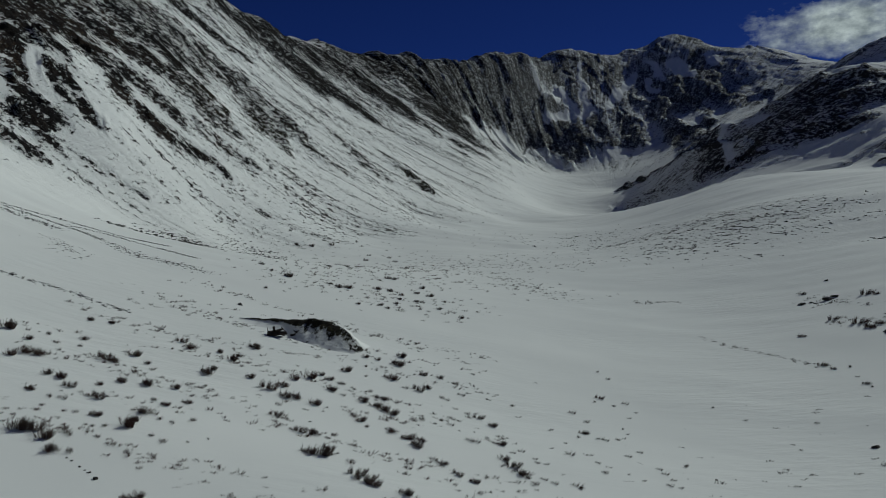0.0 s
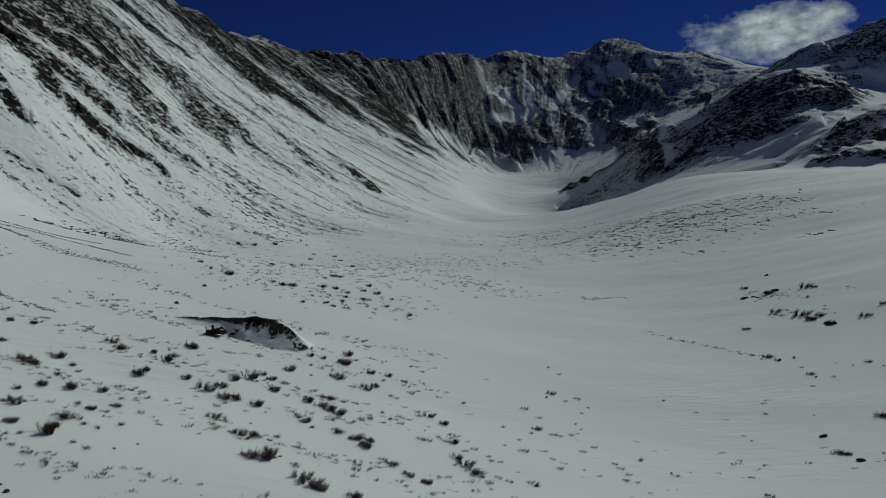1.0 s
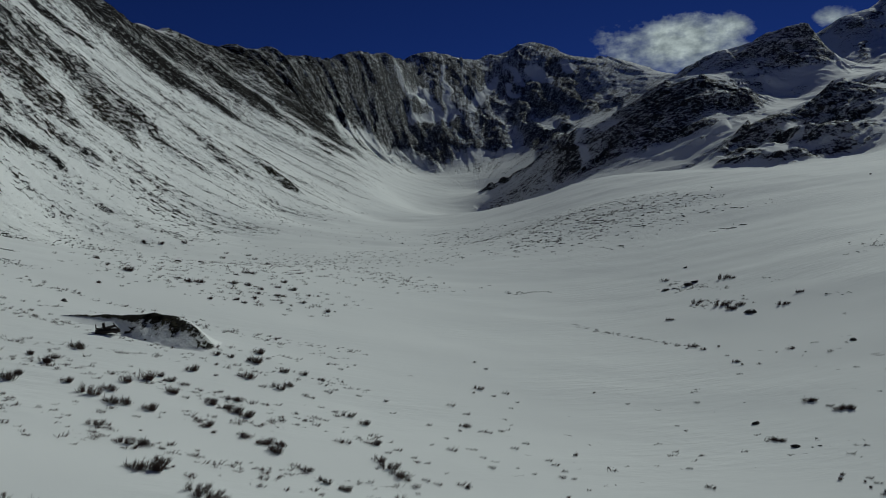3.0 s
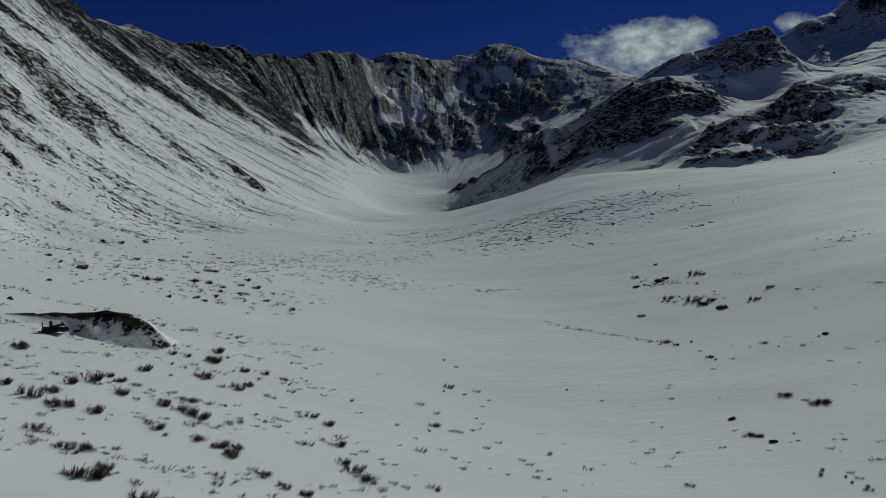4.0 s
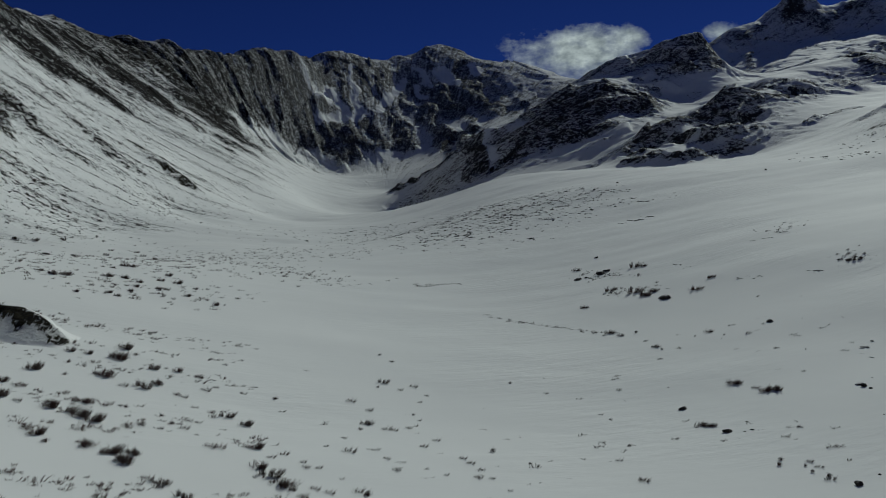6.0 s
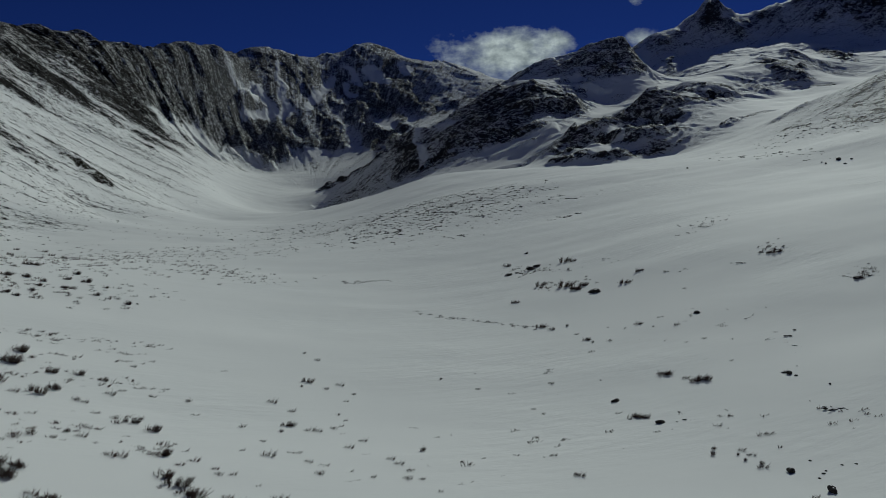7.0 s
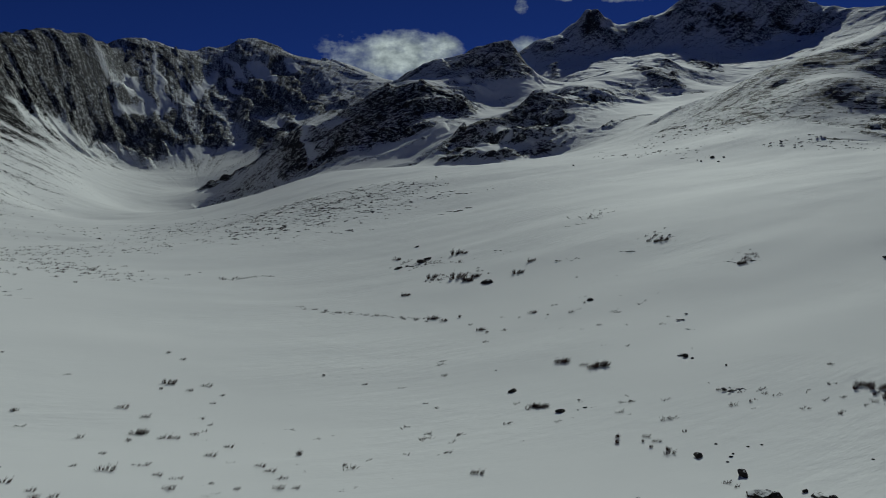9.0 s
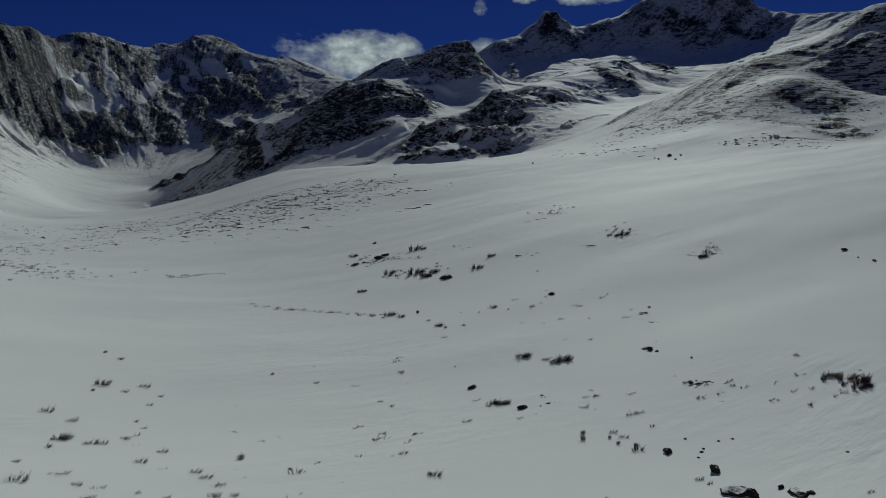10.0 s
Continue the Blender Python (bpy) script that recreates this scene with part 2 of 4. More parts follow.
HORN_CREST = [(797, 955, 308), (849, 956, 331), (888, 954, 353), (907, 951, 367), (925, 947, 377), (935, 931, 347), (955, 929, 352), (1000, 910, 364), (1033, 899, 374), (1067, 888, 395), (1101, 877, 415), (1127, 846, 429),
    (1169, 803, 423), (1209, 761, 410), (1224, 736, 389), (1266, 717, 377), (1318, 692, 374), (1370, 666, 370), (1434, 645, 375), (1516, 610, 381)]
HORN_FACE = [(837, 900, 292), (891, 874, 294), (937, 853, 306), (976, 813, 313), (1031, 774, 323), (1094, 741, 325), (1150, 713, 328), (977, 724, 273), (1044, 688, 280), (704, 783, 213), (772, 771, 229), (836, 763, 246),
    (907, 724, 259), (890, 661, 228), (932, 643, 235), (1083, 672, 291)]
NEAR_GROUND = [(-6, 52, 3.7), (-10, 57, 4.4), (-2, 64, 2.3), (3, 66, 1.6), (16, 76, -0.5), (9, 83, 0.5), (-6, 90, 3.6), (-31, 109, 8.6), (-31, 172, 10.6), (75, 145, 4.2),
    (72, 112, 3.5), (45, 71, -0.6), (46, 53, -0.7), (62, 66, 1.4), (89, 108, 8.8), (111, 128, 14.2), (94, 86, 7.8), (49, 121, 0.3), (78, 143, 5.7)]
AROUND = [(0, -80, 6), (-90, -40, 26), (-60, 40, 14), (-70, 90, 18), (80, -40, 3), (120, 30, 12), (0, -400, -10), (300, -200, 60), (-400, -300, 180), (300, 40, 60), (560, 120, 150), (600, -100, 150), (1000, 520, 262), (1100, 480, 275), (950, 420, 225), (700, 330, 150), (600, 270, 128), (850, 300, 175), (480, 245, 116), (520, 200, 130)]


def behind(line, out, drop):
    return [(x * out, y * out, z * drop) for x, y, z in line]


def land_points():
    pts = []
    for line, c in ((HEADWALL_CREST, 0.010), (WEST_SLOPE, 0.05), (VALLEY_FLOOR, 0.12), (CIRQUE_FOOT, 0.05), (PEAK_FACE, 0.05), (MORAINE, 0.10), (NEAR_SPUR, 0.02), (FAR_SPUR, 0.02),
                    (EAST_RIDGE, 0.03), (MIDDLE_RIDGE, 0.02), (SHOULDER_PEAK, 0.012), (HORN_CREST, 0.006), (HORN_FACE, 0.03), (NEAR_GROUND, 0.25), (AROUND, 0.3),
                    (behind(HEADWALL_CREST[2::3], 1.22, 0.55), 0.1), (behind(HORN_CREST[::3], 1.22, 0.55), 0.1), (behind(SHOULDER_PEAK[1:8:2], 1.10, 0.80), 0.04),
                    (behind(HEADWALL_CREST[2::4] + HORN_CREST[::4], 2.4, 0.15), 0.2)):
        pts += [(x, y, z, max(2.0, c * math.hypot(x, y))) for x, y, z in line]
    return np.array(pts)


def fitted_land(pts):
    """A smooth surface through the lines (multiquadrics and a plane)."""
    xy, z, c = pts[:, :2] / 100, pts[:, 2], pts[:, 3] / 100
    n = len(pts)
    r = np.hypot(*(xy[:, None] - xy[None]).transpose(2, 0, 1))
    a = np.zeros((n + 3, n + 3))
    a[:n, :n] = np.sqrt(r ** 2 + c[None] ** 2)
    away = np.hypot(xy[:, 0], xy[:, 1])
    a[:n, :n] -= np.diag(np.where(c > 0.03 * away, 0.01 * away, 0.0))  # eases the faces, holds the crests
    a[:n, n], a[:n, n + 1:], a[n, :n], a[n + 1:, :n] = 1, xy, 1, xy.T
    w = np.linalg.solve(a, np.concatenate([z, np.zeros(3)]))

    def height(x, y):
        x, y = np.asarray(x, float) / 100, np.asarray(y, float) / 100
        out = w[n] + w[n + 1] * x + w[n + 2] * y
        for (px, py), cc, ww in zip(xy, c, w[:n]):
            out += ww * np.sqrt((x - px) ** 2 + (y - py) ** 2 + cc * cc)
        return out
    return height


LAND = fitted_land(land_points())


def lattice(ix, iy, seed):
    h = (ix.astype(np.int64) * 374761393 + iy.astype(np.int64) * 668265263 + seed * 1274126177) & 0xFFFFFFFF
    h = ((h ^ (h >> 13)) * 1274126177) & 0xFFFFFFFF
    return ((h ^ (h >> 16)) & 0xFFFF) / 65535.0


def value_noise(x, y, seed):
    ix, iy = np.floor(x), np.floor(y)
    fx, fy = x - ix, y - iy
    fx, fy = fx * fx * fx * (fx * (fx * 6 - 15) + 10), fy * fy * fy * (fy * (fy * 6 - 15) + 10)
    a, b = lattice(ix, iy, seed), lattice(ix + 1, iy, seed)
    c, d = lattice(ix, iy + 1, seed), lattice(ix + 1, iy + 1, seed)
    return (a + (b - a) * fx) * (1 - fy) + (c + (d - c) * fx) * fy


def fractal(x, y, seed, octaves=5, gain=0.5, ridged=False):
    total, amp, norm = np.zeros_like(x), 1.0, 0.0
    for k in range(octaves):
        ca, sa = math.cos(0.6 * k), math.sin(0.6 * k)
        v = value_noise((x * ca - y * sa) * 2 ** k, (x * sa + y * ca) * 2 ** k, seed + 17 * k) * 2 - 1
        total += amp * ((1 - 2 * np.abs(v)) if ridged else v)
        norm += amp
        amp *= gain
    return total / norm


def facets(x, y, seed):
    """Tilted blocks of broken rock: one plane for each cell of an uneven lattice, about -1 to 1."""
    ix, iy = np.floor(x), np.floor(y)
    best, out = np.full_like(x, 9.0), np.zeros_like(x)
    for du in (-1, 0, 1):
        for dv in (-1, 0, 1):
            u, v = ix + du, iy + dv
            px, py = x - u - lattice(u, v, seed), y - v - lattice(u, v, seed + 1)
            r = px * px + py * py
            plane = lattice(u, v, seed + 2) * 1.4 - 0.7 + (lattice(u, v, seed + 3) - 0.5) * 2.2 * px + (lattice(u, v, seed + 4) - 0.5) * 2.2 * py
            near = r < best
            best, out = np.where(near, r, best), np.where(near, plane, out)
    return out


def fall_coords(x, y):
    """Across the slope and down it, round the valley's axis."""
    ax, ay, bx, by = 10.0, -200.0, 190.0, 800.0
    lx, ly = bx - ax, by - ay
    length = math.hypot(lx, ly)
    t = ((x - ax) * lx + (y - ay) * ly) / length
    side = ((x - ax) * ly - (y - ay) * lx) / length
    tc = np.clip(t, 0, length)
    over = t - tc
    d = np.hypot(side, over)
    ang = np.arctan2(over, np.abs(side) + 1e-6)
    s = tc + np.maximum(ang, 0) * 330 + np.where(side > 0, 3000, 0)
    return s, d


# Outcrops: from x, y to x, y, half width, how bare
WEST_CRAGS_A = [(-149, 242, -134, 233, 6.12, 1), (-135, 229, -125, 228, 5.46, 1), (-132, 218, -124, 224, 3.4, 1), (-126, 205, -121, 207, 3.76, 0.9), (-123, 217, -119, 219, 2.27, 0.9), (-158, 255, -147, 251, 7.77, 1), (-163, 285, -148, 278, 8.35, 0.9), (-146, 263, -134, 263, 5.17, 0.9),
    (-144, 287, -137, 298, 5.62, 0.95), (-136, 248, -125, 239, 2.54, 0.85), (-130, 250, -116, 244, 4.02, 1), (-134, 285, -129, 288, 5.46, 1), (-162, 329, -156, 319, 2.89, 0.9), (-148, 322, -134, 342, 9.37, 0.95), (-123, 279, -109, 282, 7.88, 1), (-128, 302, -111, 308, 7.09, 0.9)]
WEST_CRAGS_B = [(-109, 282, -100, 286, 4.37, 1), (-101, 292, -90, 297, 4.47, 1), (-125, 346, -104, 340, 11.5, 0.75), (-140, 365, -125, 363, 8.39, 0.7), (-102, 316, -87, 318, 5.73, 0.7), (-121, 432, -97, 399, 11.2, 0.9), (-104, 447, -84, 439, 11.8, 1), (-97, 428, -81, 379, 4.85, 0.9),
    (-110, 428, -88, 391, 9.13, 0.75), (-112, 368, -103, 347, 3.05, 0.6), (-77, 498, -50, 467, 9.83, 0.65), (-81, 432, -62, 421, 9.37, 0.55), (-47, 476, -39, 467, 5.46, 0.6), (-40, 535, -16, 509, 9.05, 1), (-17, 555, 3, 563, 6.45, 0.75), (-109, 226, -97, 236, 1.27, 0.6)]
WEST_CRAGS_C = [(-112, 248, -108, 249, 1.96, 0.8)]
WEST_CRAGS = WEST_CRAGS_A + WEST_CRAGS_B + WEST_CRAGS_C
WEST_BAND_A = [(-184, 482, -145, 503, 13.5, 0.75), (-175, 578, -144, 640, 16.4, 0.9), (-144, 640, -112, 632, 16.8, 0.9), (-118, 665, -77, 670, 17.5, 0.9), (-171, 631, -131, 740, 10.8, 0.85), (-113, 779, -53, 795, 20.6, 0.9), (-67, 898, -3, 895, 32.4, 0.95), (-52, 772, -15, 794, 9.05, 0.85),
    (-16, 851, 32, 863, 17.3, 0.85), (-3, 968, 96, 1043, 26.4, 1), (-91, 858, -18, 923, 18.8, 0.85), (10, 804, 36, 817, 9.36, 0.75), (-173, 376, -131, 454, 19.2, 0.55), (-163, 264, -156, 298, 11.7, 0.9), (-170, 315, -155, 367, 13.7, 0.6), (-163, 374, -144, 402, 12.1, 0.7)]
WEST_BAND_B = [(-137, 490, -128, 499, 5.91, 0.6), (38, 855, 67, 872, 6.24, 0.5)]
WEST_BAND = WEST_BAND_A + WEST_BAND_B
HEADWALL_CRAGS_A = [(-40, 915, 87, 1078, 21.1, 0.85), (-12, 937, 82, 1025, 26.5, 1), (56, 1046, 91, 1051, 15.1, 0.9), (5, 862, 81, 1015, 7.28, 0.9), (37, 817, 54, 826, 5.94, 0.7), (9, 749, 24, 755, 6.51, 0.8), (95, 1087, 151, 1099, 12.9, 0.6), (104, 1036, 124, 1017, 14.7, 0.7),
    (128, 1052, 162, 1021, 21.9, 0.85), (173, 1087, 192, 1019, 15.4, 0.95), (203, 1071, 224, 1018, 14.4, 0.95), (122, 1005, 222, 1010, 9.67, 0.85), (174, 1002, 170, 979, 7.4, 0.6), (139, 1126, 169, 1114, 19.6, 0.5), (267, 1252, 259, 1134, 12.7, 0.55), (105, 1104, 407, 1310, 5.97, 0.75)]
HEADWALL_CRAGS_B = [(279, 1141, 282, 1022, 18.2, 0.9), (225, 1098, 252, 1033, 16.4, 0.9), (343, 1236, 351, 1131, 15.8, 0.95), (377, 1215, 386, 1120, 20.5, 1), (333, 1134, 341, 990, 19.6, 0.95), (437, 1265, 440, 1213, 12.0, 0.5), (425, 1202, 448, 1077, 26.1, 0.95), (402, 1111, 381, 1005, 11.3, 0.9),
    (340, 1040, 256, 710, 6.47, 0.95), (235, 1030, 284, 1027, 6.94, 0.85), (527, 1187, 487, 1075, 9.72, 0.65), (516, 1239, 528, 1163, 16.2, 0.5), (568, 1178, 566, 1107, 13.5, 0.4)]
HEADWALL_CRAGS = HEADWALL_CRAGS_A + HEADWALL_CRAGS_B
SPUR_CRAGS_A = [(202, 790, 237, 766, 9.33, 1), (237, 766, 255, 724, 7.92, 0.85), (188, 725, 241, 702, 16.1, 0.45), (356, 1009, 261, 660, 10.3, 1), (380, 1012, 247, 653, 9.13, 1), (326, 971, 242, 671, 7.8, 0.75), (261, 660, 268, 609, 13.9, 0.95), (280, 634, 322, 590, 15.8, 0.95),
    (296, 619, 338, 576, 13.7, 0.95), (295, 668, 325, 641, 10.5, 0.5), (338, 679, 383, 652, 15.3, 0.8), (390, 664, 399, 603, 10.8, 0.9), (343, 627, 371, 571, 8.06, 0.5), (217, 704, 251, 583, 9.9, 0.38), (450, 764, 435, 714, 5.26, 0.4), (286, 457, 276, 414, 7.47, 0.95)]
SPUR_CRAGS_B = [(268, 426, 287, 393, 5.0, 0.9), (293, 395, 333, 393, 6.54, 0.9), (325, 430, 347, 409, 10.9, 0.85), (299, 462, 341, 479, 11.5, 0.9), (323, 468, 359, 474, 10.1, 1), (320, 450, 324, 442, 5.08, 0.95), (357, 464, 363, 446, 11.7, 0.95), (375, 459, 390, 451, 6.91, 0.85),
    (317, 414, 343, 404, 8.31, 0.6), (540, 729, 568, 721, 11.4, 0.95), (530, 705, 559, 689, 12.8, 0.95), (500, 697, 508, 676, 11.8, 0.9), (464, 689, 474, 660, 10.3, 0.75), (477, 719, 482, 694, 7.79, 0.5), (567, 694, 552, 652, 10.1, 0.85)]
SPUR_CRAGS = SPUR_CRAGS_A + SPUR_CRAGS_B
HORN_CRAGS = [(882, 927, 921, 938, 10.9, 1), (900, 917, 901, 897, 16.2, 0.75), (802, 924, 836, 934, 10.6, 0.75), (749, 864, 702, 799, 6.93, 0.85), (943, 897, 977, 889, 15.1, 0.85), (1010, 892, 925, 812, 4.71, 0.5), (1025, 860, 1065, 848, 19.5, 0.7), (982, 806, 1017, 816, 6.58, 0.8),
    (1043, 819, 1070, 758, 18.0, 1), (1079, 810, 1038, 769, 9.77, 0.95), (1134, 724, 1142, 687, 23.2, 0.85), (1192, 739, 1190, 685, 15.5, 0.5), (1121, 794, 1164, 732, 16.0, 0.5), (884, 706, 705, 543, 11.7, 0.8)]
MIDDLE_CRAGS = [(618, 545, 637, 537, 7.18, 0.7), (581, 536, 560, 488, 15.5, 0.95), (507, 476, 507, 459, 9.95, 0.85), (601, 515, 556, 471, 3.78, 0.8), (738, 738, 581, 536, 5.29, 0.5), (445, 479, 464, 470, 13.3, 0.9), (391, 477, 441, 482, 11.0, 0.75), (382, 452, 443, 456, 12.4, 0.85),
    (359, 413, 385, 416, 6.43, 0.5), (339, 415, 381, 438, 10.7, 0.75), (380, 388, 420, 392, 4.84, 0.7), (535, 460, 565, 451, 5.15, 0.6)]
EAST_CRAGS = [(350, 231, 375, 215, 7.38, 0.9), (341, 223, 355, 194, 8.2, 0.9), (368, 200, 385, 187, 11.0, 0.9), (411, 210, 419, 194, 9.32, 0.7), (301, 191, 316, 170, 5.45, 0.9), (293, 179, 307, 162, 5.98, 0.9), (272, 170, 274, 147, 4.56, 0.85), (261, 150, 259, 134, 3.42, 1),
    (292, 157, 263, 136, 3.08, 1), (745, 503, 342, 226, 2.52, 0.6), (289, 205, 286, 187, 3.01, 0.45), (309, 246, 295, 217, 2.75, 0.6), (285, 216, 269, 195, 1.42, 0.75), (293, 243, 270, 205, 2.08, 0.55), (288, 256, 286, 244, 2.2, 0.6), (243, 160, 253, 137, 1.25, 0.6)]
WEST_CHUTES = [(-141, 247, -125, 234, 2.72, 1), (-134, 271, -110, 251, 5.07, 1), (-150, 469, -80, 615, 11.2, 0.85), (-83, 639, -12, 632, 12.9, 0.6), (-121, 406, -99, 360, 4.3, 0.9), (-120, 223, -108, 233, 1.91, 0.8)]
HEADWALL_CHUTES = [(166, 1093, 218, 1105, 7.38, 1), (187, 1144, 193, 1109, 6.37, 0.7), (234, 1229, 219, 1113, 4.67, 0.6), (265, 1121, 333, 1235, 6.95, 0.7), (139, 1126, 180, 1132, 6.58, 0.6), (219, 996, 293, 1001, 17.9, 1), (36, 918, 82, 990, 9.59, 1), (81, 978, 142, 992, 20.0, 1),
    (352, 1214, 349, 1173, 5.27, 0.9), (409, 1246, 425, 1202, 8.05, 0.9), (470, 1265, 469, 1234, 6.34, 0.7), (371, 1260, 377, 1215, 6.76, 0.6)]
SPUR_CHUTES = [(381, 1005, 274, 678, 3.47, 0.9), (277, 670, 272, 645, 3.2, 0.9), (307, 680, 319, 667, 5.36, 0.6), (262, 548, 320, 528, 12.4, 1), (294, 569, 352, 551, 7.47, 0.8), (457, 690, 457, 690, 4.25, 0.8), (280, 402, 325, 430, 2.45, 1), (753, 938, 566, 678, 7.52, 1),
    (474, 660, 546, 654, 14.4, 1)]
OUTCROPS = WEST_CRAGS + WEST_BAND + HEADWALL_CRAGS + SPUR_CRAGS + HORN_CRAGS + MIDDLE_CRAGS + EAST_CRAGS
SNOW_CHUTES = WEST_CHUTES + HEADWALL_CHUTES + SPUR_CHUTES


def outcrop(x, y, lines):
    """How far inside the outcrops a place is, and how thick they stand there."""
    bare, lift = np.zeros_like(x), np.zeros_like(x)
    for x1, y1, x2, y2, w, a in lines:
        dx, dy = x2 - x1, y2 - y1
        t = np.clip(((x - x1) * dx + (y - y1) * dy) / (dx * dx + dy * dy + 1e-6), 0, 1)
        d = np.hypot(x - x1 - t * dx, y - y1 - t * dy) / (w * 1.25)
        v = a * np.clip(1.35 - d, 0, 1)
        bare = np.maximum(bare, v)
        lift = np.maximum(lift, v * min(w, 14) * 0.4)
    return bare, lift


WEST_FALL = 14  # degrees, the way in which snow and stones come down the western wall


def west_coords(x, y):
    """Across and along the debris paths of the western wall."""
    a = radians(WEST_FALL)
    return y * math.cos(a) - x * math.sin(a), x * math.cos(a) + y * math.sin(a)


def smooth(v, lo, hi):
    t = np.clip((v - lo) / (hi - lo), 0, 1)
    return t * t * (3 - 2 * t)


def ground_fields(x, y):
    """Height, bare rock and slope of the land at x, y."""
    z = LAND(x, y)
    dist = np.hypot(x, y)
    e = 6.0
    gx, gy = (LAND(x + e, y) - z) / e, (LAND(x, y + e) - z) / e
    slope = np.hypot(gx, gy)
    s, d = fall_coords(x, y)
    far = smooth(dist, 170, 330)
    high = smooth(z, 130, 210) * smooth(dist, 450, 700)
    rough = np.maximum(smooth(slope, 0.30, 0.75), 0.8 * high) * far
    wx, wy = fractal(x / 40, y / 40, 31, 4), fractal(x / 40, y / 40, 37, 4)
    reach = 3 + 9 * far
    bare, lift = outcrop(x + wx * reach, y + wy * reach, OUTCROPS)
    chute, _ = outcrop(x + wx * reach * 1.6, y + wy * reach * 1.6, SNOW_CHUTES)
    horn = smooth(x + 0.35 * y, 1000, 1120) * smooth(z, 200, 290)
    west = smooth(-(x - 0.18 * y + 30), 0, 60)
    wall = smooth(dist, 820, 1000) * (1 - smooth(x, 560, 700))
    apron = smooth(d, 90, 240)  # the fans at the foot of the walls lie smooth
    spurs = 1.2 * np.exp(-((x - 320) ** 2 + (y - 640) ** 2) / 110 ** 2) + 0.72 * np.exp(-((x - 385) ** 2 + (y - 485) ** 2) / 90 ** 2) + 0.6 * np.exp(-((x - 640) ** 2 + (y - 620) ** 2) / 130 ** 2)
    spurs = np.clip(spurs + 0.4 * np.exp(-((x - 360) ** 2 + (y - 200) ** 2) / 75 ** 2), 0, 1.2)
    middle = smooth(x, 520, 640) * (1 - horn)
    east = np.exp(-((x - 325) ** 2 + (y - 205) ** 2) / 78 ** 2)
    bare = bare * (1 - 0.14 * smooth(dist, 330, 480))
    stony = np.clip(np.maximum(rough * apron * (1 - 0.45 * middle) * (0.30 - 0.12 * west - 0.10 * west * (1 - smooth(dist, 280, 420)) + 0.20 * west * high + 0.14 * wall + 0.10 * high * (1 - horn)) + 0.43 * spurs * smooth(slope, 0.22, 0.5), bare) - chute * 0.3, 0, 1) * smooth(dist, 110, 220)
    stony = np.maximum(stony, 0.42 * wall * apron * rough)
    # gullies and ribs down the fall line, broken rock over them
    ribs = fractal((s + wx * 14) / 42, d / 260, 5, 5, 0.55, True)
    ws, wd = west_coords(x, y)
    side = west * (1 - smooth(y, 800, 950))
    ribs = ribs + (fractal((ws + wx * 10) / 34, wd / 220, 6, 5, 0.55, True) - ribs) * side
    ang = np.arctan2(y - 620, x - 740) * 420
    flutes = fractal(ang / 75, np.hypot(x - 740, y - 620) / 600, 15, 4, 0.5, True)
    big = smooth(dist, 250, 800) ** 0.5
    z = z + rough * apron * (ribs * 13 * (1 - horn) * (1 - 0.75 * middle) * (1 - 0.6 * wall) * (1 - 0.72 * side) * np.maximum(1 - wall, smooth(stony, 0.2, 0.5)) + horn * smooth(z, 270, 340) * flutes * 14) * big + rough * side * smooth(z, 60, 120) * ribs * 1.6
    crag = fractal(x / 46, y / 46, 9, 3, 0.6, True)
    fluted = np.maximum(side, 0.35 * wall * apron)
    crag = crag + (fractal((np.where(side > 0.5, ws, s) + wx * 9) / 24, np.where(side > 0.5, wd, d) / 80, 9, 4, 0.6, True) * 1.1 - crag) * fluted
    jx, jy = x + wy * 9, y + wx * 9
    near_rock = 1 - smooth(dist, 380, 620)
    ua, va = np.where(side > 0.5, ws, jx) + wx * 4, np.where(side > 0.5, wd, jy) + wy * 4
    chip = near_rock * (facets(ua / 7.5, va / 11, 111) * 0.75 + facets(ua / 3.2, va / 4.5, 121) * 0.35)
    chip = chip + (1 - near_rock) * (facets(np.where(wall > 0.3, s + wx * 14, jx) / 36, np.where(wall > 0.3, d / 1.7, jy) / 36, 131) * (1.5 + 0.8 * wall) + facets(jx / 14, jy / 14, 141) * (0.75 - 0.5 * wall))
    grit = fractal((np.where(side > 0.5, ws, s) + wx * 8) / 5.5, np.where(side > 0.5, wd, d) / 9.0, 51, 3, 0.6, True)
    z = z + stony * (1 - 0.9 * np.exp(-((x - 320) ** 2 + (y - 200) ** 2) / 115 ** 2)) * (crag * (1.8 + 1.2 * big + 1.5 * wall) + chip * (2.0 + 1.3 * big + 1.0 * wall) * (1 - 0.45 * side * smooth(dist, 400, 600)) + grit * (0.9 + 1.1 * big)) + lift * 0.10 * (1 - east)
    # beds of rock that break into steps here and there
    bed = 7.0 + 6.0 * big
    ph = (z + 0.22 * x + 14 * wx + 3 * chip) / bed
    saw = ph - np.floor(ph)
    z = z + stony * bed * 0.20 * smooth(wy, -0.1, 0.35) * (smooth(saw, 0.25, 0.75) - saw)
    # wind-packed undulation of the open snow
    z = z + (1 - rough) * (fractal(x / 38, y / 22, 21, 3) * np.minimum(1.0, 0.20 + dist / 600) + fractal((x - 0.35 * y) / 70, (y + 0.35 * x) / 17, 27, 3) * 0.34 * smooth(dist, 25, 60) * (1 - smooth(dist, 350, 500)) + fractal((x + 0.5 * y) / 30, (y - 0.5 * x) / 7, 23, 3) * 0.10)
